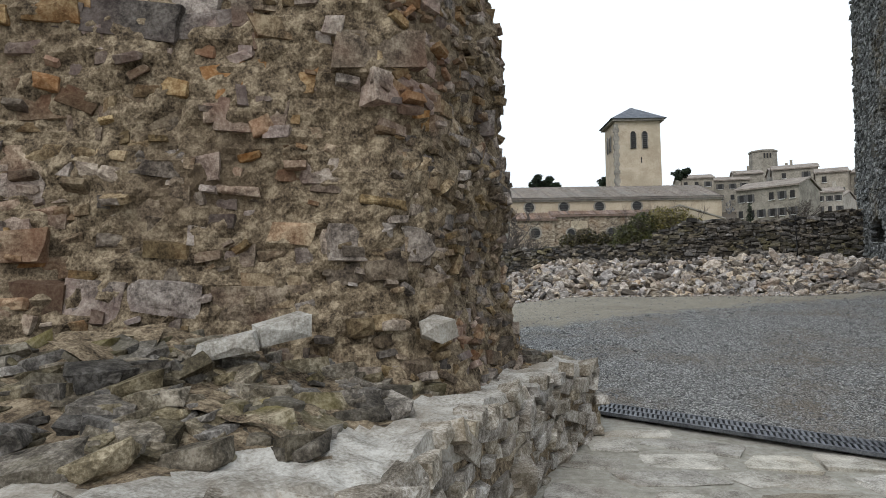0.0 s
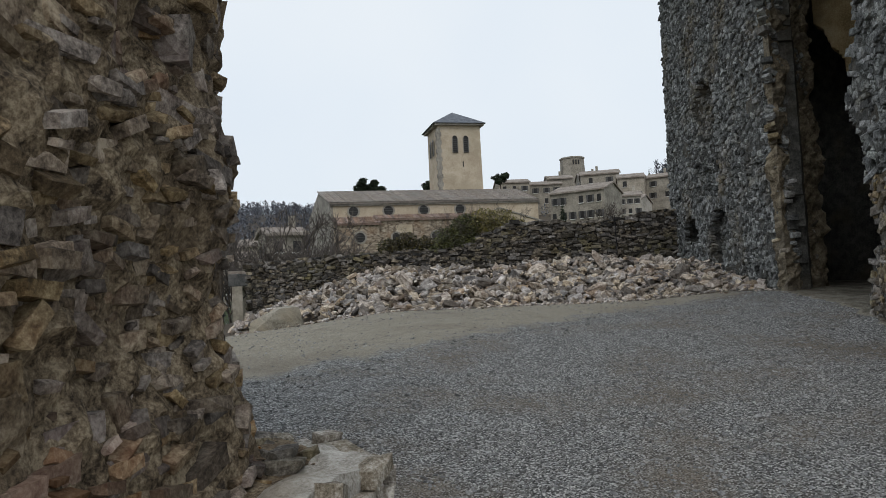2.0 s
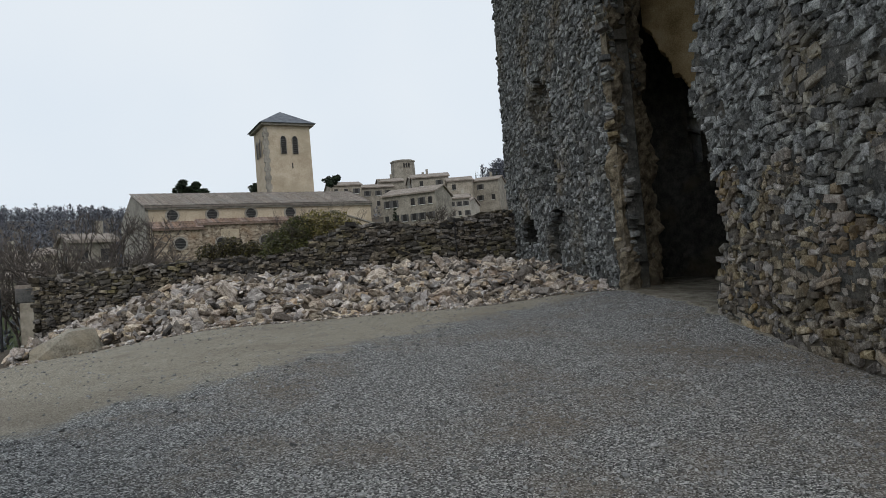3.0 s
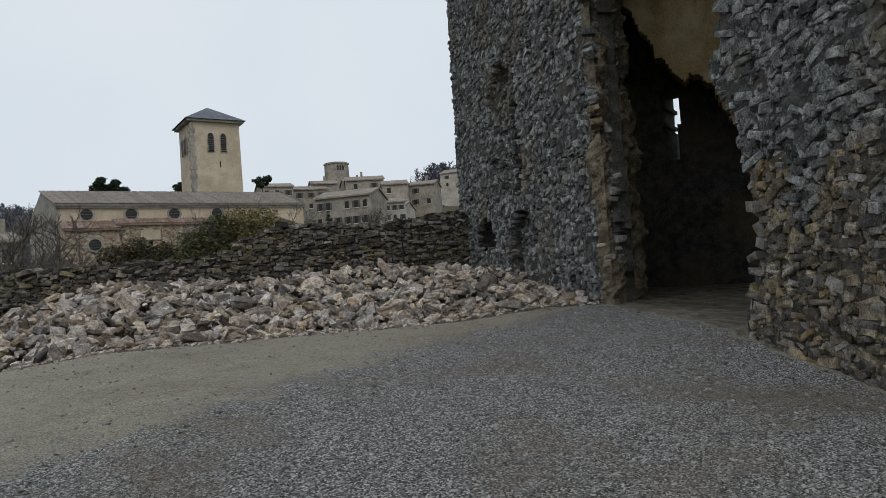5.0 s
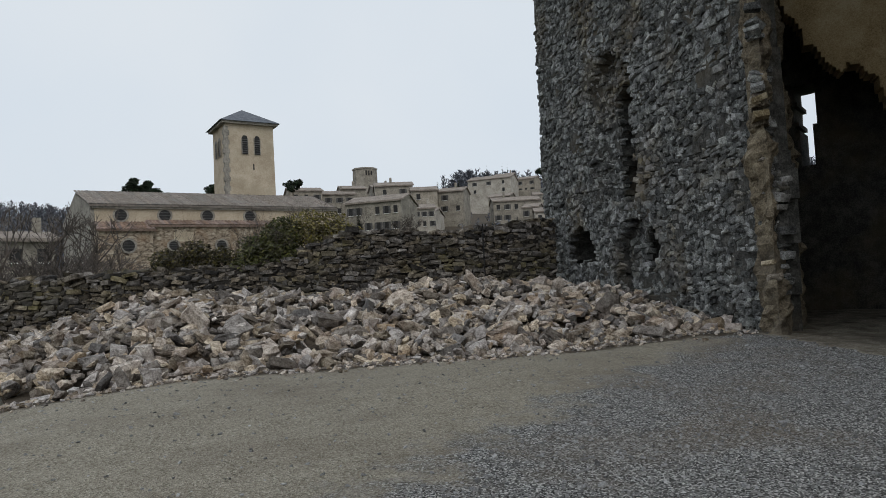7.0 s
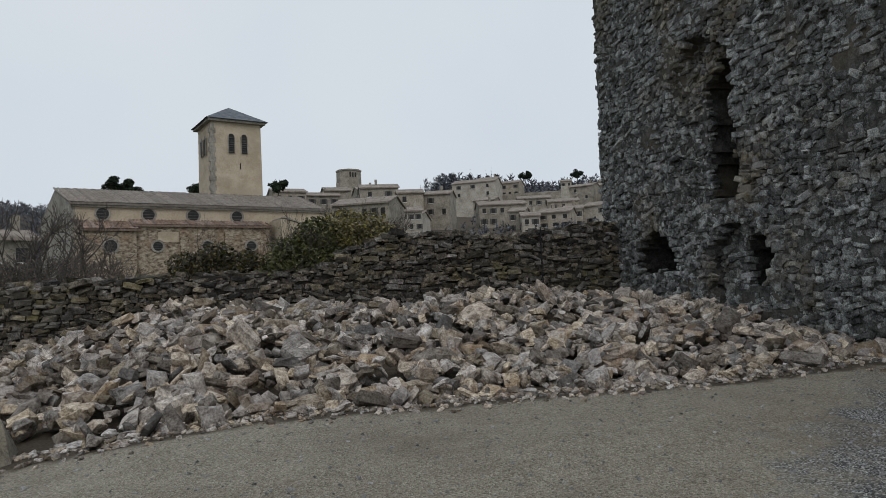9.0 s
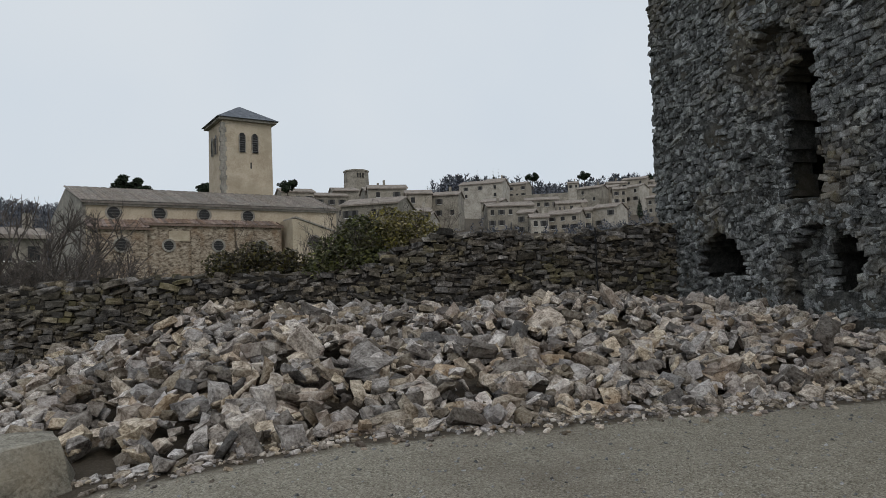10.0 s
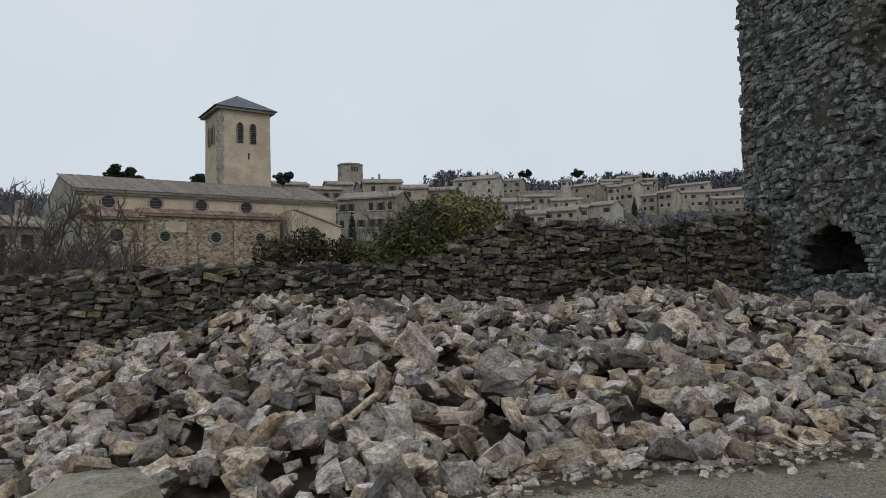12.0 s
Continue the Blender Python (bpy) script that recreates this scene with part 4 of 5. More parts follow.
def opening(base, u, y, z0, z1, r, turn):
    """A dark round-headed belfry opening with louvres."""
    bm = bmesh.new()
    m = Matrix.Translation((u, y, 0)) @ pose(0, 0, 0, 0, 0, -90 if turn else 0)
    pts = [(-r, z0), (r, z0), (r, z1 - r)] + [(r * math.cos(a), z1 - r + r * math.sin(a)) for a in np.linspace(0.2, math.pi - 0.2, 7)] + [(-r, z1 - r)]
    # flat dark face painted as the shade inside the opening
    bm.faces.new([bm.verts.new(m @ Vector((x, -0.14, z))) for x, z in pts])
    win = part("window", bm, VOID, base, "dark round-headed belfry opening")
    for k in range(7):
        z = z0 + 0.2 + k * (z1 - z0 - 0.5) / 7
        part("louvre", box((2 * r, 0.14, 0.05), m @ pose(0, -0.17, z, 35)), SHUTTER, win)
    part("reveal", box((0.1, 0.12, z1 - z0 - r), m @ pose(r + 0.05, -0.13, (z0 + z1 - r) / 2)), CHURCH_GREY, win)
    part("reveal", box((0.1, 0.12, z1 - z0 - r), m @ pose(-r - 0.05, -0.13, (z0 + z1 - r) / 2)), CHURCH_GREY, win)


church()

# ---- village houses ----
HOUSE_RNG = random.Random(71)
WALLS = {"a": (HOUSE_A, "grey stone"), "b": (HOUSE_B, "beige rendered"), "c": (HOUSE_C, "pale rendered")}


def house(x, y, zb, zt, w, d, yaw, floors, cols, kind):
    mat, word = WALLS[kind]
    base = new("house")
    low = min(zb, land(x, y)) - 4
    base.matrix_basis = pose(x, y, 0, 0, 0, yaw)
    tagged(base, f"{word} village house with a shallow tiled roof", "house", "village houses")
    eave = zt - 0.4
    rise = 0.16 * d
    part("wall", box((w, d, eave - low), pose(0, d / 2, (eave + low) / 2)), mat, base)
    bm = bmesh.new()
    a, b = w / 2 + 0.3, -0.45
    ps = [(-a, b, eave), (a, b, eave), (a, d * 0.5, eave + rise), (-a, d * 0.5, eave + rise), (-a, d + 0.4, eave), (a, d + 0.4, eave)]
    top = [bm.verts.new(p) for p in ps]
    bot = [bm.verts.new((p[0], p[1], p[2] - 0.3)) for p in ps]
    for q in ((0, 1, 2, 3), (3, 2, 5, 4)):
        bm.faces.new([top[i] for i in q])
        bm.faces.new([bot[i] for i in reversed(q)])
    for i, j in ((0, 1), (1, 2), (2, 5), (5, 4), (4, 3), (3, 0)):
        bm.faces.new((top[i], bot[i], bot[j], top[j]))
    part("roof", bm, ROOF, base, "weathered clay tile roof")
    for e in (-1, 1):  # gable triangles
        bm = bmesh.new()
        vs = [bm.verts.new((e * (w / 2 - 0.01), q, z)) for q, z in ((0, eave - 0.35), (d, eave - 0.35), (d / 2, eave + rise - 0.3))]
        f = bm.faces.new(vs)
        ext = bmesh.ops.extrude_face_region(bm, geom=[f])
        bmesh.ops.translate(bm, verts=[v for v in ext["geom"] if isinstance(v, bmesh.types.BMVert)], vec=(-e * 0.3, 0, 0))
        part("gable", bm, mat, base)
    if HOUSE_RNG.random() < 0.6:
        ch = part("chimney", box((0.6, 0.6, 1.6), pose(HOUSE_RNG.uniform(-w / 3, w / 3), d * 0.45, eave + rise + 0.3), 0.04), mat, base)
    storey = min(2.9, (eave - zb + 1.5) / floors)
    for fl in range(floors):
        z = eave - 0.5 - storey * (fl + 0.5) + 0.2
        for c in range(cols):
            if HOUSE_RNG.random() < 0.12:
                continue
            u = -w / 2 + w * (c + 0.5) / cols + HOUSE_RNG.uniform(-0.15, 0.15)
            ww, hh = min(0.95, w / cols * 0.42), min(1.35, storey * 0.5)
            win = part("window", box((ww, 0.12, hh), pose(u, -0.03, z)), VOID, base, "dark window")
            part("sill", box((ww + 0.25, 0.25, 0.1), pose(u, -0.1, z - hh / 2 - 0.05)), WHITE, win)
            if HOUSE_RNG.random() < 0.55:
                for e in (-1, 1):
                    part("shutter", box((ww * 0.48, 0.06, hh), pose(u + e * ww * 0.75, -0.05, z)), SHUTTER, win)
    for c in range(2):
        z = eave - 0.6 - storey * 0.5
        part("window", box((0.12, 0.8, 1.1), pose(-w / 2 - 0.0, d * (0.3 + 0.4 * c), z)), VOID, base, "dark window")
    return base


house(62.9, 187.1, 28.0, 31.0, 6.9, 9, -10, 1, 1, 'a')
house(45.4, 126.4, 13.2, 19.0, 10.8, 11, -40, 2, 6, 'a')
house(68.2, 170.9, 24.8, 29.4, 9.8, 10, -19, 2, 2, 'a')
house(70.2, 156.8, 21.8, 26.1, 6.1, 9, -22, 2, 2, 'b')
house(61.5, 138.7, 16.4, 19.4, 4.6, 8, -21, 2, 3, 'c')
house(81.3, 164.5, 22.4, 27.2, 6.7, 9, -39, 2, 2, 'a')
house(135.5, 236.9, 37.0, 43.5, 17.2, 14, -45, 2, 3, 'c')
house(152.0, 253.9, 41.3, 47.9, 8.0, 12, -46, 1, 2, 'b')
house(102.0, 165.8, 19.6, 25.1, 12.8, 10, -25, 2, 5, 'a')
house(97.8, 153.1, 17.4, 21.6, 4.0, 8, -46, 2, 2, 'a')
house(104.0, 145.9, 15.9, 20.6, 8.0, 9, -49, 3, 3, 'b')
house(97.2, 146.2, 15.6, 19.7, 4.4, 8, -31, 2, 2, 'c')
house(117.2, 154.6, 18.7, 22.8, 4.9, 8, -39, 2, 2, 'b')
house(124.9, 154.7, 19.7, 23.8, 6.8, 9, -61, 2, 2, 'c')
house(140.1, 187.6, 26.4, 29.7, 9.9, 9, -33, 1, 3, 'b')
house(180.1, 226.9, 36.2, 41.9, 9.7, 10, -61, 2, 2, 'a')
house(192.6, 229.4, 37.5, 43.1, 7.9, 10, -52, 1, 2, 'b')
house(182.6, 211.4, 34.4, 39.4, 4.9, 9, -38, 2, 2, 'b')
house(189.2, 212.2, 34.7, 40.5, 6.8, 9, -68, 2, 2, 'c')
house(228.1, 251.0, 45.8, 51.6, 11.1, 10, -52, 2, 2, 'b')
house(238.6, 247.6, 44.8, 50.5, 7.3, 10, -36, 1, 2, 'a')
house(180.8, 192.3, 28.0, 33.4, 5.5, 8, -66, 2, 2, 'a')
house(188.1, 192.0, 28.2, 34.6, 6.2, 9, -62, 2, 2, 'c')
house(246.1, 232.2, 41.0, 46.1, 17.3, 10, -61, 1, 4, 'c')
house(232.9, 201.3, 33.9, 38.8, 12.4, 11, -59, 1, 2, 'a')
house(211.2, 224.5, 38.6, 43.4, 6.8, 9, -50, 1, 2, 'b')
house(184.3, 187.6, 28.2, 34.2, 5.1, 9, -67, 2, 2, 'b')
house(216.4, 281.5, 47.2, 54.0, 5.3, 9, -39, 1, 2, 'c')
house(141.4, 205.4, 30.1, 33.2, 11.7, 9, -32, 1, 4, 'a')
house(47.7, 180.5, 24.5, 29.2, 8.4, 9, -5, 2, 3, 'b')
house(57.7, 184.2, 24.3, 29.0, 8.8, 9, -8, 2, 3, 'a')
house(75.8, 193.7, 27.8, 32.5, 8.8, 10, -12, 2, 3, 'a')
house(73.1, 164.5, 21.7, 26.4, 5.8, 9, -40, 2, 2, 'b')
house(65.6, 148.0, 14.7, 19.4, 4.7, 10, -40, 2, 2, 'c')
house(86.8, 176.3, 22.8, 27.5, 6.1, 8, -17, 2, 2, 'a')
house(160.1, 250.3, 41.5, 46.2, 10.3, 10, -48, 2, 4, 'b')
house(116.3, 171.7, 17.6, 22.3, 7.1, 9, -51, 2, 3, 'b')
house(201.8, 233.4, 41.2, 45.9, 8.1, 9, -32, 2, 3, 'b')
house(217.2, 202.3, 32.9, 37.6, 11.1, 9, -38, 2, 4, 'b')
house(211.9, 182.4, 27.9, 32.6, 12.4, 9, -41, 2, 5, 'a')
house(66.6, 164.6, 19.6, 24.3, 4.6, 8, -13, 2, 2, 'c')
house(119.7, 204.0, 27.1, 31.8, 7.4, 9, -46, 2, 3, 'a')
house(-4.6, 71.4, 4.9, 8.2, 3.8, 5, 17, 2, 2, 'a')
house(-7.8, 59.0, 2.9, 4.8, 2.1, 7, 8, 1, 2, 'b')
house(-14.7, 97.5, 6.8, 8.7, 3.7, 8, 28, 1, 2, 'a')
house(-13.5, 112.8, 7.4, 10.1, 3.5, 8, -2, 1, 2, 'b')



def keep_on_hill():
    base = new("hill_tower")
    base.matrix_basis = pose(79.7, 223.5, 0)
    tagged(base, "squat octagonal stone tower above the village", "tower")
    bm = bmesh.new()
    bmesh.ops.create_cone(bm, cap_ends=True, segments=8, radius1=4.5, radius2=4.0, depth=18, matrix=pose(0, 0, 33.8, 0, 0, 22))
    part("wall", bm, HOUSE_A, base)
    bm = bmesh.new()
    bmesh.ops.create_cone(bm, cap_ends=True, segments=8, radius1=4.25, radius2=4.25, depth=0.5, matrix=pose(0, 0, 42.7, 0, 0, 22))
    part("parapet", bm, HOUSE_A, base)
    for u in (-0.9, 0.0, 0.9):
        part("window", box((0.4, 0.3, 1.5), pose(u, -3.85, 41.0, 0, 0, 0)), VOID, base, "narrow window")


keep_on_hill()
terrace = part("retaining_wall", box((27, 1.2, 9), pose(160, 236, 35.0, 0, 0, -36), 0.1), HOUSE_A)
tagged(terrace, "long grey stone retaining wall below the trees", "retaining wall")


# ---- plants ----
def leaf_cloud(rng, blobs, count, size, squash=1.0):
    """Many small leaves in clumps inside the given blobs (x, y, z, r)."""
    verts, faces = [], []
    weight = [b[3] ** 2 for b in blobs]
    for _ in range(count):
        bx, by, bz, br = rng.choices(blobs, weight)[0]
        v = Vector((rng.gauss(0, 1), rng.gauss(0, 1), rng.gauss(0, 1))).normalized() * br * rng.random() ** 0.4
        c = Vector((bx, by, bz)) + Vector((v.x, v.y, v.z * squash))
        c += 0.25 * br * Vector((fbm(*c, 1.8 / br, 2), fbm(c.y, c.x, c.z, 1.8 / br, 2), 0))
        a = Vector((rng.gauss(0, 1), rng.gauss(0, 1), rng.gauss(0, 0.7))).normalized()
        b = a.cross(Vector((rng.gauss(0, 1), rng.gauss(0, 1), rng.gauss(0, 1)))).normalized()
        s = size * rng.uniform(0.6, 1.4)
        k = len(verts)
        verts += [c - a * s, c + b * s * 0.42, c + a * s, c - b * s * 0.42]
        faces.append((k, k + 1, k + 2, k + 3))
    return verts, faces


def stems(rng, roots, length, radius, depth, spread, up=0.35, thin=0.6):
    """Branching tapered twigs as three-sided prisms."""
    verts, faces = [], []

    def grow(p, d, ln, r, left):
        q = p + d * ln
        side = d.cross(Vector((0.31, 0.62, 0.11))).normalized()
        other = d.cross(side)
        k = len(verts)
        for c, rr in ((p, r), (q, r * 0.62)):
            for a in (0, 2.09, 4.19):
                verts.append(c + side * math.cos(a) * rr + other * math.sin(a) * rr)
        for a in range(3):
            b = (a + 1) % 3
            faces.append((k + a, k + b, k + 3 + b, k + 3 + a))
        if left > 0:
            for _ in range(rng.choice((2, 2, 3))):
                e = Vector((rng.gauss(0, spread), rng.gauss(0, spread), rng.gauss(up, spread * 0.6)))
                grow(p + d * ln * rng.uniform(0.55, 1), (d + e).normalized(), ln * rng.uniform(0.6, 0.85), r * thin, left - 1)
    for p in roots:
        grow(Vector(p), Vector((rng.gauss(0, 0.35), rng.gauss(0, 0.35), 1)).normalized(), length * rng.uniform(0.7, 1.1), radius, depth)
    return verts, faces


def bush(x, y, z, blobs, count, size, mat, label, seed):
    rng = random.Random(seed)
    base = new("bush")
    base.location = (x, y, z)
    tagged(base, label, "bush")
    mesh_object("leaves", *leaf_cloud(rng, blobs, count, size, 0.9), mat, base)
    roots = [(b[0] + rng.uniform(-0.2, 0.2), b[1], -0.1) for b in blobs for _ in range(2)]
    tagged(mesh_object("branchwork", *stems(rng, roots, 0.55, 0.018, 5, 0.45), TWIG, base), kind="stuff")


bush(2.8, 24.75, 2.5, [(-0.7, 0, 0.5, 0.42), (-0.1, 0.1, 0.68, 0.42), (0.5, 0, 0.55, 0.4), (1.0, 0, 0.3, 0.32)], 5200, 0.045, LEAF_BROWN, "brownish bramble bush growing behind the dry stone wall", 81)
bush(4.9, 24.0, 2.7, [(-0.9, 0, 0.5, 0.5), (-0.35, 0.1, 0.85, 0.52), (-0.3, 0.0, 0.3, 0.42), (-1.2, 0.0, 0.2, 0.35)], 6500, 0.045, LEAF, "green bramble bush spilling over the dry stone wall", 82)
bush(5.6, 24.0, 3.0, [(-0.5, 0, 0.75, 0.5), (0.1, 0.05, 0.7, 0.5), (0.6, 0, 0.5, 0.38), (-0.1, 0, 0.35, 0.45)], 6000, 0.04, LEAF_DRY, "yellowing bush with bare tips on the dry stone wall", 83)


def bare_shrub(x, y, z, h, n, seed):
    rng = random.Random(seed)
    v, f = stems(rng, [(rng.uniform(-0.25, 0.25) * h, rng.uniform(-0.2, 0.2) * h, 0) for _ in range(n)], h * 0.3, 0.012 * h, 6, 0.5, 0.14, 0.72)
    ob = mesh_object("bare_shrub", v, f, TWIG)
    ob.location = (x, y, z)
    return tagged(ob, "leafless brown shrub with many upright twigs", "shrub")


bare_shrub(-3.4, 50, land(-3.4, 50) - 0.3, 8.7, 5, 91)
bare_shrub(-1.6, 52, land(-1.6, 52) - 0.3, 9.1, 5, 92)
bare_shrub(0.4, 54, land(0.4, 54) - 0.3, 7.2, 5, 93)
bare_shrub(-6.0, 46, land(-6, 46) - 0.3, 7.8, 5, 94)
bare_shrub(-2.8, 42, land(-2.8, 42) - 0.3, 7.2, 5, 96)
bare_shrub(-1.3, 44, land(-1.3, 44) - 0.3, 6.9, 5, 97)
bare_shrub(-4.6, 40, land(-4.6, 40) - 0.3, 6.5, 5, 98)
bare_shrub(44.5, 112, land(44.5, 112) - 0.3, 9.0, 6, 95)


def conifer(x, y, top, r, seed, narrow=True, bottom=None):
    rng = random.Random(seed)
    g = land(x, y)
    base = new("cypress" if narrow else "pine")
    base.location = (x, y, g)
    tagged(base, "dark narrow cypress on the hillside" if narrow else "dark spreading pine with a rounded crown", "tree")
    h = top - g
    bm = bmesh.new()
    bmesh.ops.create_cone(bm, cap_ends=True, segments=8, radius1=0.05 * h * (0.5 if narrow else 0.6), radius2=0.02, depth=h * 0.9, matrix=pose(0, 0, h * 0.44))
    part("trunk", bm, BARK, base)
    blobs = []
    if narrow:
        lo = h * 0.1 if bottom is None else bottom - g
        for k in range(14):
            t = k / 13
            blobs.append((rng.uniform(-0.1, 0.1), rng.uniform(-0.1, 0.1), lo + (h - lo) * t * 0.97, r * (1 - t ** 1.6) * 0.95 + 0.12))
    else:
        for k in range(16):
            a = rng.uniform(0, 6.28)
            q = rng.random() ** 0.5 * r
            blobs.append((q * math.cos(a), q * math.sin(a), h - r * 0.75 - rng.uniform(0, r * 0.9), r * rng.uniform(0.28, 0.45)))
    mesh_object("crown", *leaf_cloud(rng, blobs, 2000, max(0.12, r * 0.16)), CONIFER, base)


for k, (x, y, top) in enumerate(((150.2, 272.6, 54.2), (154.3, 270.2, 55.4), (160.3, 266.5, 56.2), (162.3, 265.3, 55.6), (143.2, 276.6, 51.4), (134.8, 281.0, 49.1))):
    conifer(x, y, top, 1.2, 100 + k)
conifer(41.5, 123.6, 16.3, 0.7, 110)
conifer(166.9, 185, 31.8, 1.1, 111)
conifer(6.3, 138.2, 24.6, 2.1, 112, False)
conifer(8.6, 138.2, 23.2, 1.7, 116, False)
conifer(18.6, 137, 23.7, 1.4, 113, False)
conifer(32.6, 134, 24.4, 1.5, 114, False)
for k, (x, y, top, r) in enumerate(((236.7, 297, 64.3, 3), (261.8, 274, 60.2, 3), (215, 314, 65.5, 3))):
    conifer(x, y, top, r, 120 + k, False)


def woodland(name, label, spots, height, mat, seed, twigs=46):
    """A far wood: slender trunks and loose twiggy crowns."""
    rng = random.Random(seed)
    verts, faces = [], []
    for x, y in spots:
        z, h = land(x, y) - 1.0, height * rng.uniform(0.45, 1.0) * (1 + 0.35 * fbm(x, y, 0, 0.02, 2))
        k = len(verts)
        w = h * 0.018
        verts += [(x - w, y, z), (x + w, y, z), (x, y, z + h * 0.9)]
        faces.append((k, k + 1, k + 2))
        for _ in range(twigs):
            a, q = rng.uniform(0, 6.28), rng.random() ** 0.5
            t = rng.random()
            r = h * 0.42 * math.sin(math.pi * (0.15 + 0.8 * t)) * q
            c = Vector((x + r * math.cos(a), y + r * math.sin(a), z + h * (0.25 + 0.78 * t)))
            d = Vector((math.cos(a) * 0.6, math.sin(a) * 0.6, rng.uniform(0.2, 1))).normalized() * h * rng.uniform(0.05, 0.11)
            s = Vector((-math.sin(a), math.cos(a), rng.uniform(-0.5, 0.5))) * h * rng.uniform(0.02, 0.055)
            k = len(verts)
            verts += [c - d - s, c - d + s, c + d]
            faces.append((k, k + 1, k + 2))
    ob = mesh_object(name, verts, faces, mat)
    return tagged(ob, label, "woodland", kind="stuff")


# all these woods and scrub take the twig colour with haze painted in
wood_rng = random.Random(131)
spots = []
for _ in range(4600):
    d, b = wood_rng.uniform(330, 800), radians(wood_rng.uniform(-62, 5))
    spots.append((d * math.sin(b), 12 + d * math.cos(b)))
woodland("left_wood", "bare winter wood covering the far hillside", spots, 13, WOOD_HAZED, 132, 40)
spots = []
for _ in range(1500):
    d, b = wood_rng.uniform(345, 520), radians(wood_rng.uniform(27, 62))
    spots.append((d * math.sin(b), 12 + d * math.cos(b)))
woodland("ridge_wood", "bare trees along the ridge above the village", spots, 13, WOOD_HAZED, 133, 46)
spots = []
for _ in range(420):
    d, b = wood_rng.uniform(130, 330), radians(wood_rng.uniform(14, 62))
    spots.append((d * math.sin(b), 12 + d * math.cos(b)))
for _ in range(130):
    d, b = wood_rng.uniform(120, 185), radians(wood_rng.uniform(38, 56))
    spots.append((d * math.sin(b), 12 + d * math.cos(b)))
woodland("garden_trees", "low scrub between the village houses", spots, 4.2, WOOD_HAZED, 134, 46)
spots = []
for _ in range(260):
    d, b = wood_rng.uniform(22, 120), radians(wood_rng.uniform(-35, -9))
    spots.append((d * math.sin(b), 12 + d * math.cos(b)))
woodland("garden_scrub", "bare scrub in the gardens below", spots, 2.4, WOOD_HAZED, 135, 60)


# ---- iron gate, portico and path beyond the courtyard ----
def iron_gate():
    base = new("iron_gate")
    x, y = -3.95, 24.9
    z = land(x, y)
    base.matrix_basis = pose(x, y, z, 0, 0, -4)
    tagged(base, "rusty black iron gate with pointed vertical bars", "gate")
    for u in (-0.72, 0.72):
        part("post", box((0.06, 0.06, 1.75), pose(u, 0, 0.87), 0.008), IRON, base)
    for h in (0.15, 0.85, 1.55):
        part("rail", box((1.42, 0.035, 0.04), pose(0, 0, h)), IRON, base)
    for i in range(11):
        bm = box((0.022, 0.022, 1.6), pose(-0.6 + i * 0.12, 0, 0.9))
        bmesh.ops.create_cone(bm, segments=6, radius1=0.024, radius2=0.0, depth=0.12, cap_ends=True, matrix=pose(-0.6 + i * 0.12, 0, 1.75))
        part("bar", bm, IRON, base)


iron_gate()


def portico():
    base = new("portico")
    x, y = -2.95, 37.3
    base.matrix_basis = pose(x, y, land(x, y) - 0.1, 0, 0, 8)
    tagged(base, "small open shelter with a dark lintel on stone piers", "shelter")
    for u in (-1.6, 1.6):
        part("pier", box((0.5, 0.5, 2.2), pose(u, 0, 1.1), 0.03), HOUSE_B, base)
    part("lintel", box((4.0, 0.5, 0.6), pose(0, 0, 2.5), 0.03), SHUTTER, base)
    part("back_wall", box((3.9, 0.2, 2.4), pose(0, 2.6, 1.2)), HOUSE_A, base)
    part("slab", box((4.0, 2.9, 0.15), pose(0, 1.3, 2.88)), ROOF, base)


portico()
slab = part("garden_path", box((1.1, 5.0, 0.08), pose(0, 0, 0), 0.02), PAVE[0])
slab.matrix_basis = pose(-3.6, 32.6, land(-3.6, 32.6) + 0.12, 3, 0, 8)
tagged(slab, "pale paved garden path on the lawn", "path")

stake = new("iron_stake")
stake.location = (8.78, wall_line(8.78) - 0.14, 1.9)
tagged(stake, "thin rusty iron stake against the dry stone wall", "stake")
bm = bmesh.new()
bmesh.ops.create_cone(bm, cap_ends=True, segments=8, radius1=0.016, radius2=0.014, depth=2.0, matrix=pose(0, 0, 0.7))
part("rod", bm, IRON, stake)
part("collar", box((0.06, 0.06, 0.05), pose(0, 0, 1.45), 0.01), IRON, stake)

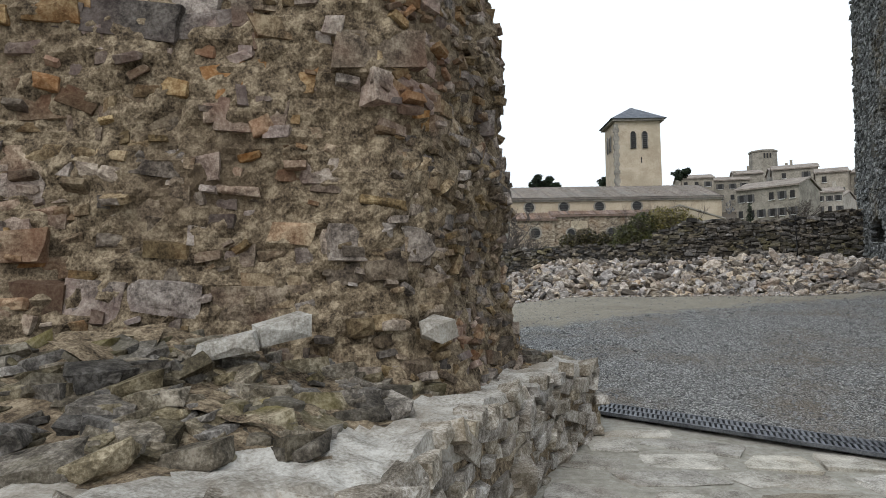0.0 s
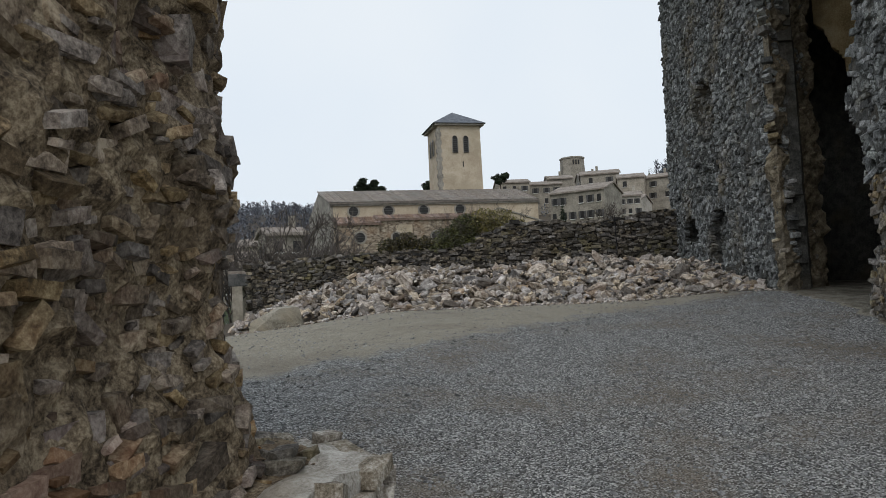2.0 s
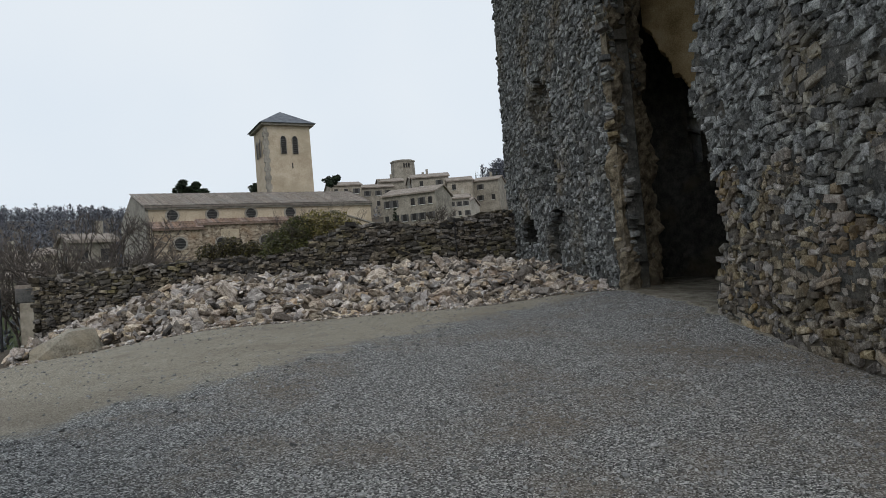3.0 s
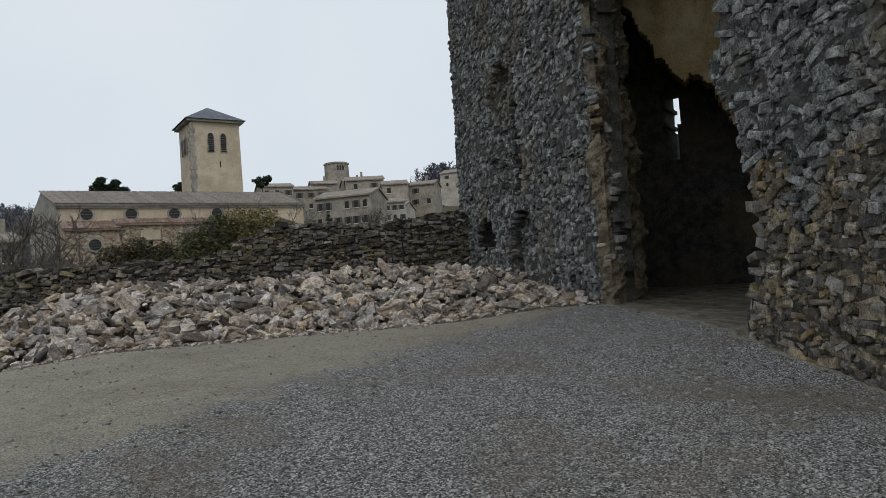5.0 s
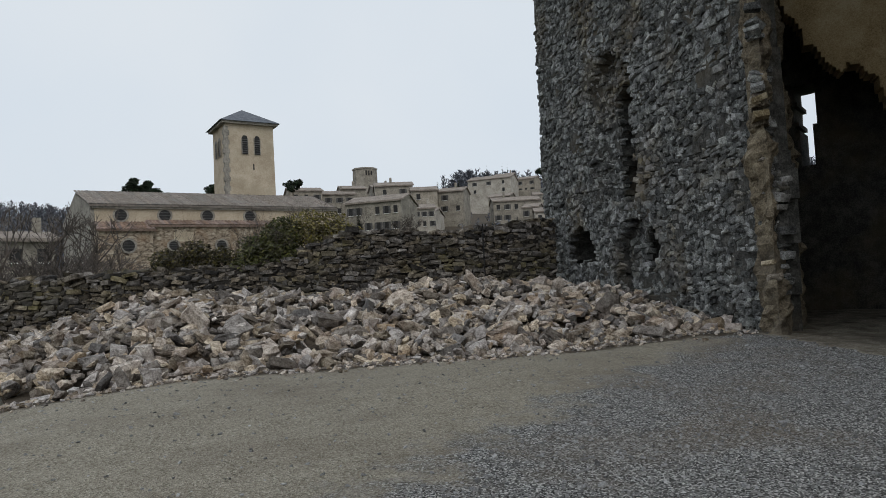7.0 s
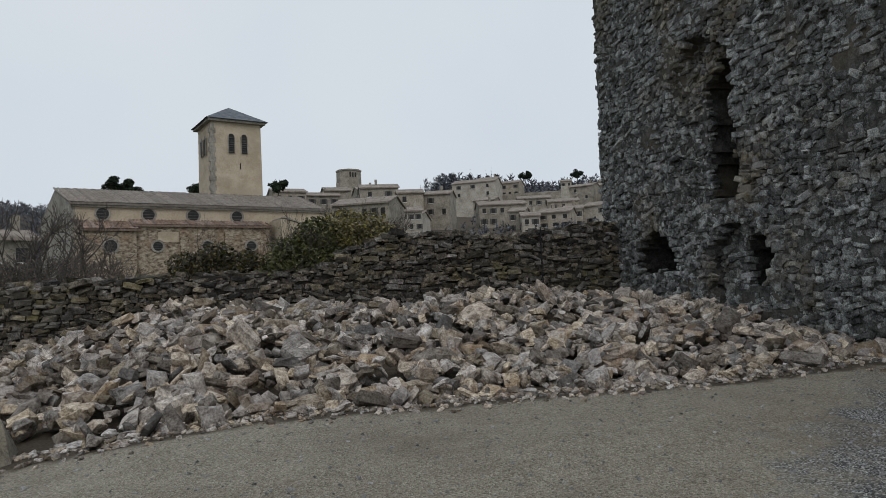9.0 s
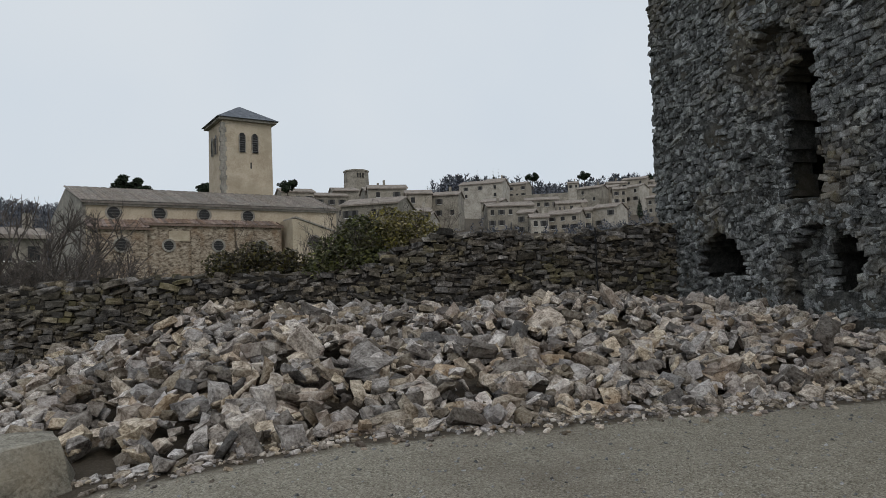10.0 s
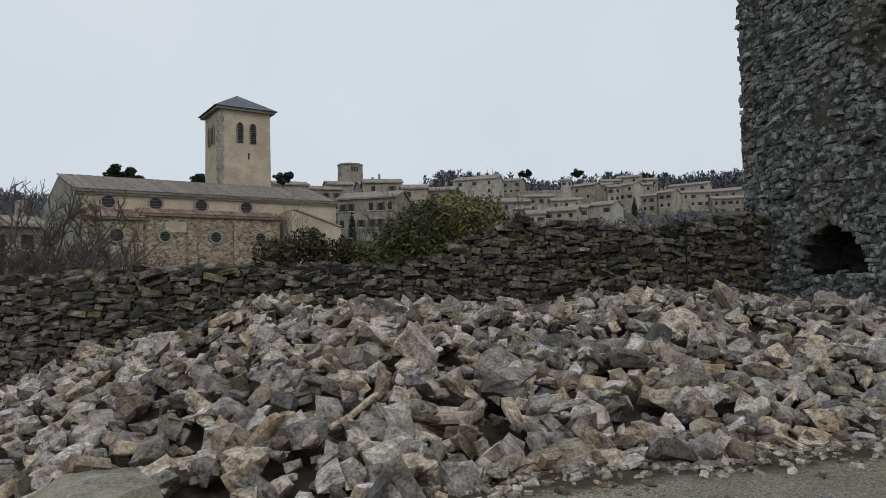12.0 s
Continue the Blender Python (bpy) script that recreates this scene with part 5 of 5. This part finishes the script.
# ---- loose gravel ----
gravel_rng = random.Random(141)
PEBBLES = [rock_shape(gravel_rng, 0.6, 3) for _ in range(8)]
bits = []
for _ in range(30000):
    x, y = gravel_rng.uniform(-3, 9), 4 + 13.5 * gravel_rng.random() ** 1.1
    if x > np.interp(y, KEEP_Y, KEEP_X) - 0.1 or y < 6.9 - 0.65 * (x - 0.6) or (x < 0.9 and y < 7.6):
        continue
    if y > np.interp(x, [-4, 0.0, 1.5, 4.1, 5.6, 7.7, 9.5], [10.0, 10.8, 11.6, 13.2, 13.9, 14.6, 14.9]) - 0.3 and gravel_rng.random() < 0.85:
        continue
    s = gravel_rng.choice((0.012, 0.016, 0.02, 0.026)) * (1.7 if gravel_rng.random() < 0.04 else 1)
    bits.append((gravel_rng.randrange(8), pose(x, y, land(x, y) + s * 0.1, gravel_rng.uniform(-30, 30), gravel_rng.uniform(-30, 30), gravel_rng.uniform(0, 360)) @ Matrix.Diagonal((s * 1.4, s, s * 0.7, 1))))
tagged(joined("gravel", PEBBLES, bits, GRAVEL_BIT), "loose grey gravel chips", "gravel", kind="stuff")
chips = []
for _ in range(1500):  # small debris along the foot of the heap
    x = gravel_rng.uniform(-1.8, 9)
    y = heap_front(x) - abs(gravel_rng.gauss(0, 0.28)) + 0.15
    if y > 15 and x > np.interp(y, KEEP_Y, KEEP_X) - 0.1:
        continue
    s = gravel_rng.uniform(0.02, 0.07)
    chips.append((gravel_rng.randrange(24), pose(x, y, land(x, y) + s * 0.15, gravel_rng.uniform(-30, 30), gravel_rng.uniform(-30, 30), gravel_rng.uniform(0, 360)) @ Matrix.Diagonal((s * 1.4, s, s * 0.6, 1))))
tagged(joined("stone_chips", ROCKS, chips, RUBBLE[1]), "scattered stone chips at the foot of the heap", "stone chips", kind="stuff")

# ---- the stones themselves ----
lay(SHARP, heap_stones, RUBBLE, heap, (-2.5, -3.5, 0), 300)
lay(RUGGED, near_stones, OCHRE, near_wall, (-0.3, 4.2, 1.8), 300)
lay(RUGGED, foot_stones, PALE, foot, (0.2, 4.6, 0.5), 120)
lay(WALLING, talus, TALUS, foot, (-0.3, 3.6, 1.0), 200)
lay(RUGGED, pave_stones, PAVE, pave, (1.5, 4.5, 0.2), 150, "flagstone")
lay(WALLING, dry_stones, SCHIST, dry_wall, (3.0, 23.8, 2.5), 300)
lay(RUGGED, jamb_warm, WARM, jamb_core, (9.4, 14.7, 2.5), 150)
warm = [p for p in keep_stones if p[1].translation.y < 11.6 and p[1].translation.z < 2.3 + 1.3 * fbm(p[1].translation.y, p[1].translation.z, 0, 1.3, 2)]
taken = {id(p) for p in warm}
joined("ochre_stonework", SLABS, warm, WARM[1], keep_wall)
lay(SLABS, [p for p in keep_stones if id(p) not in taken] + jamb_stones, GREY, keep_wall, (8.8, 14.5, 2.2), 300)
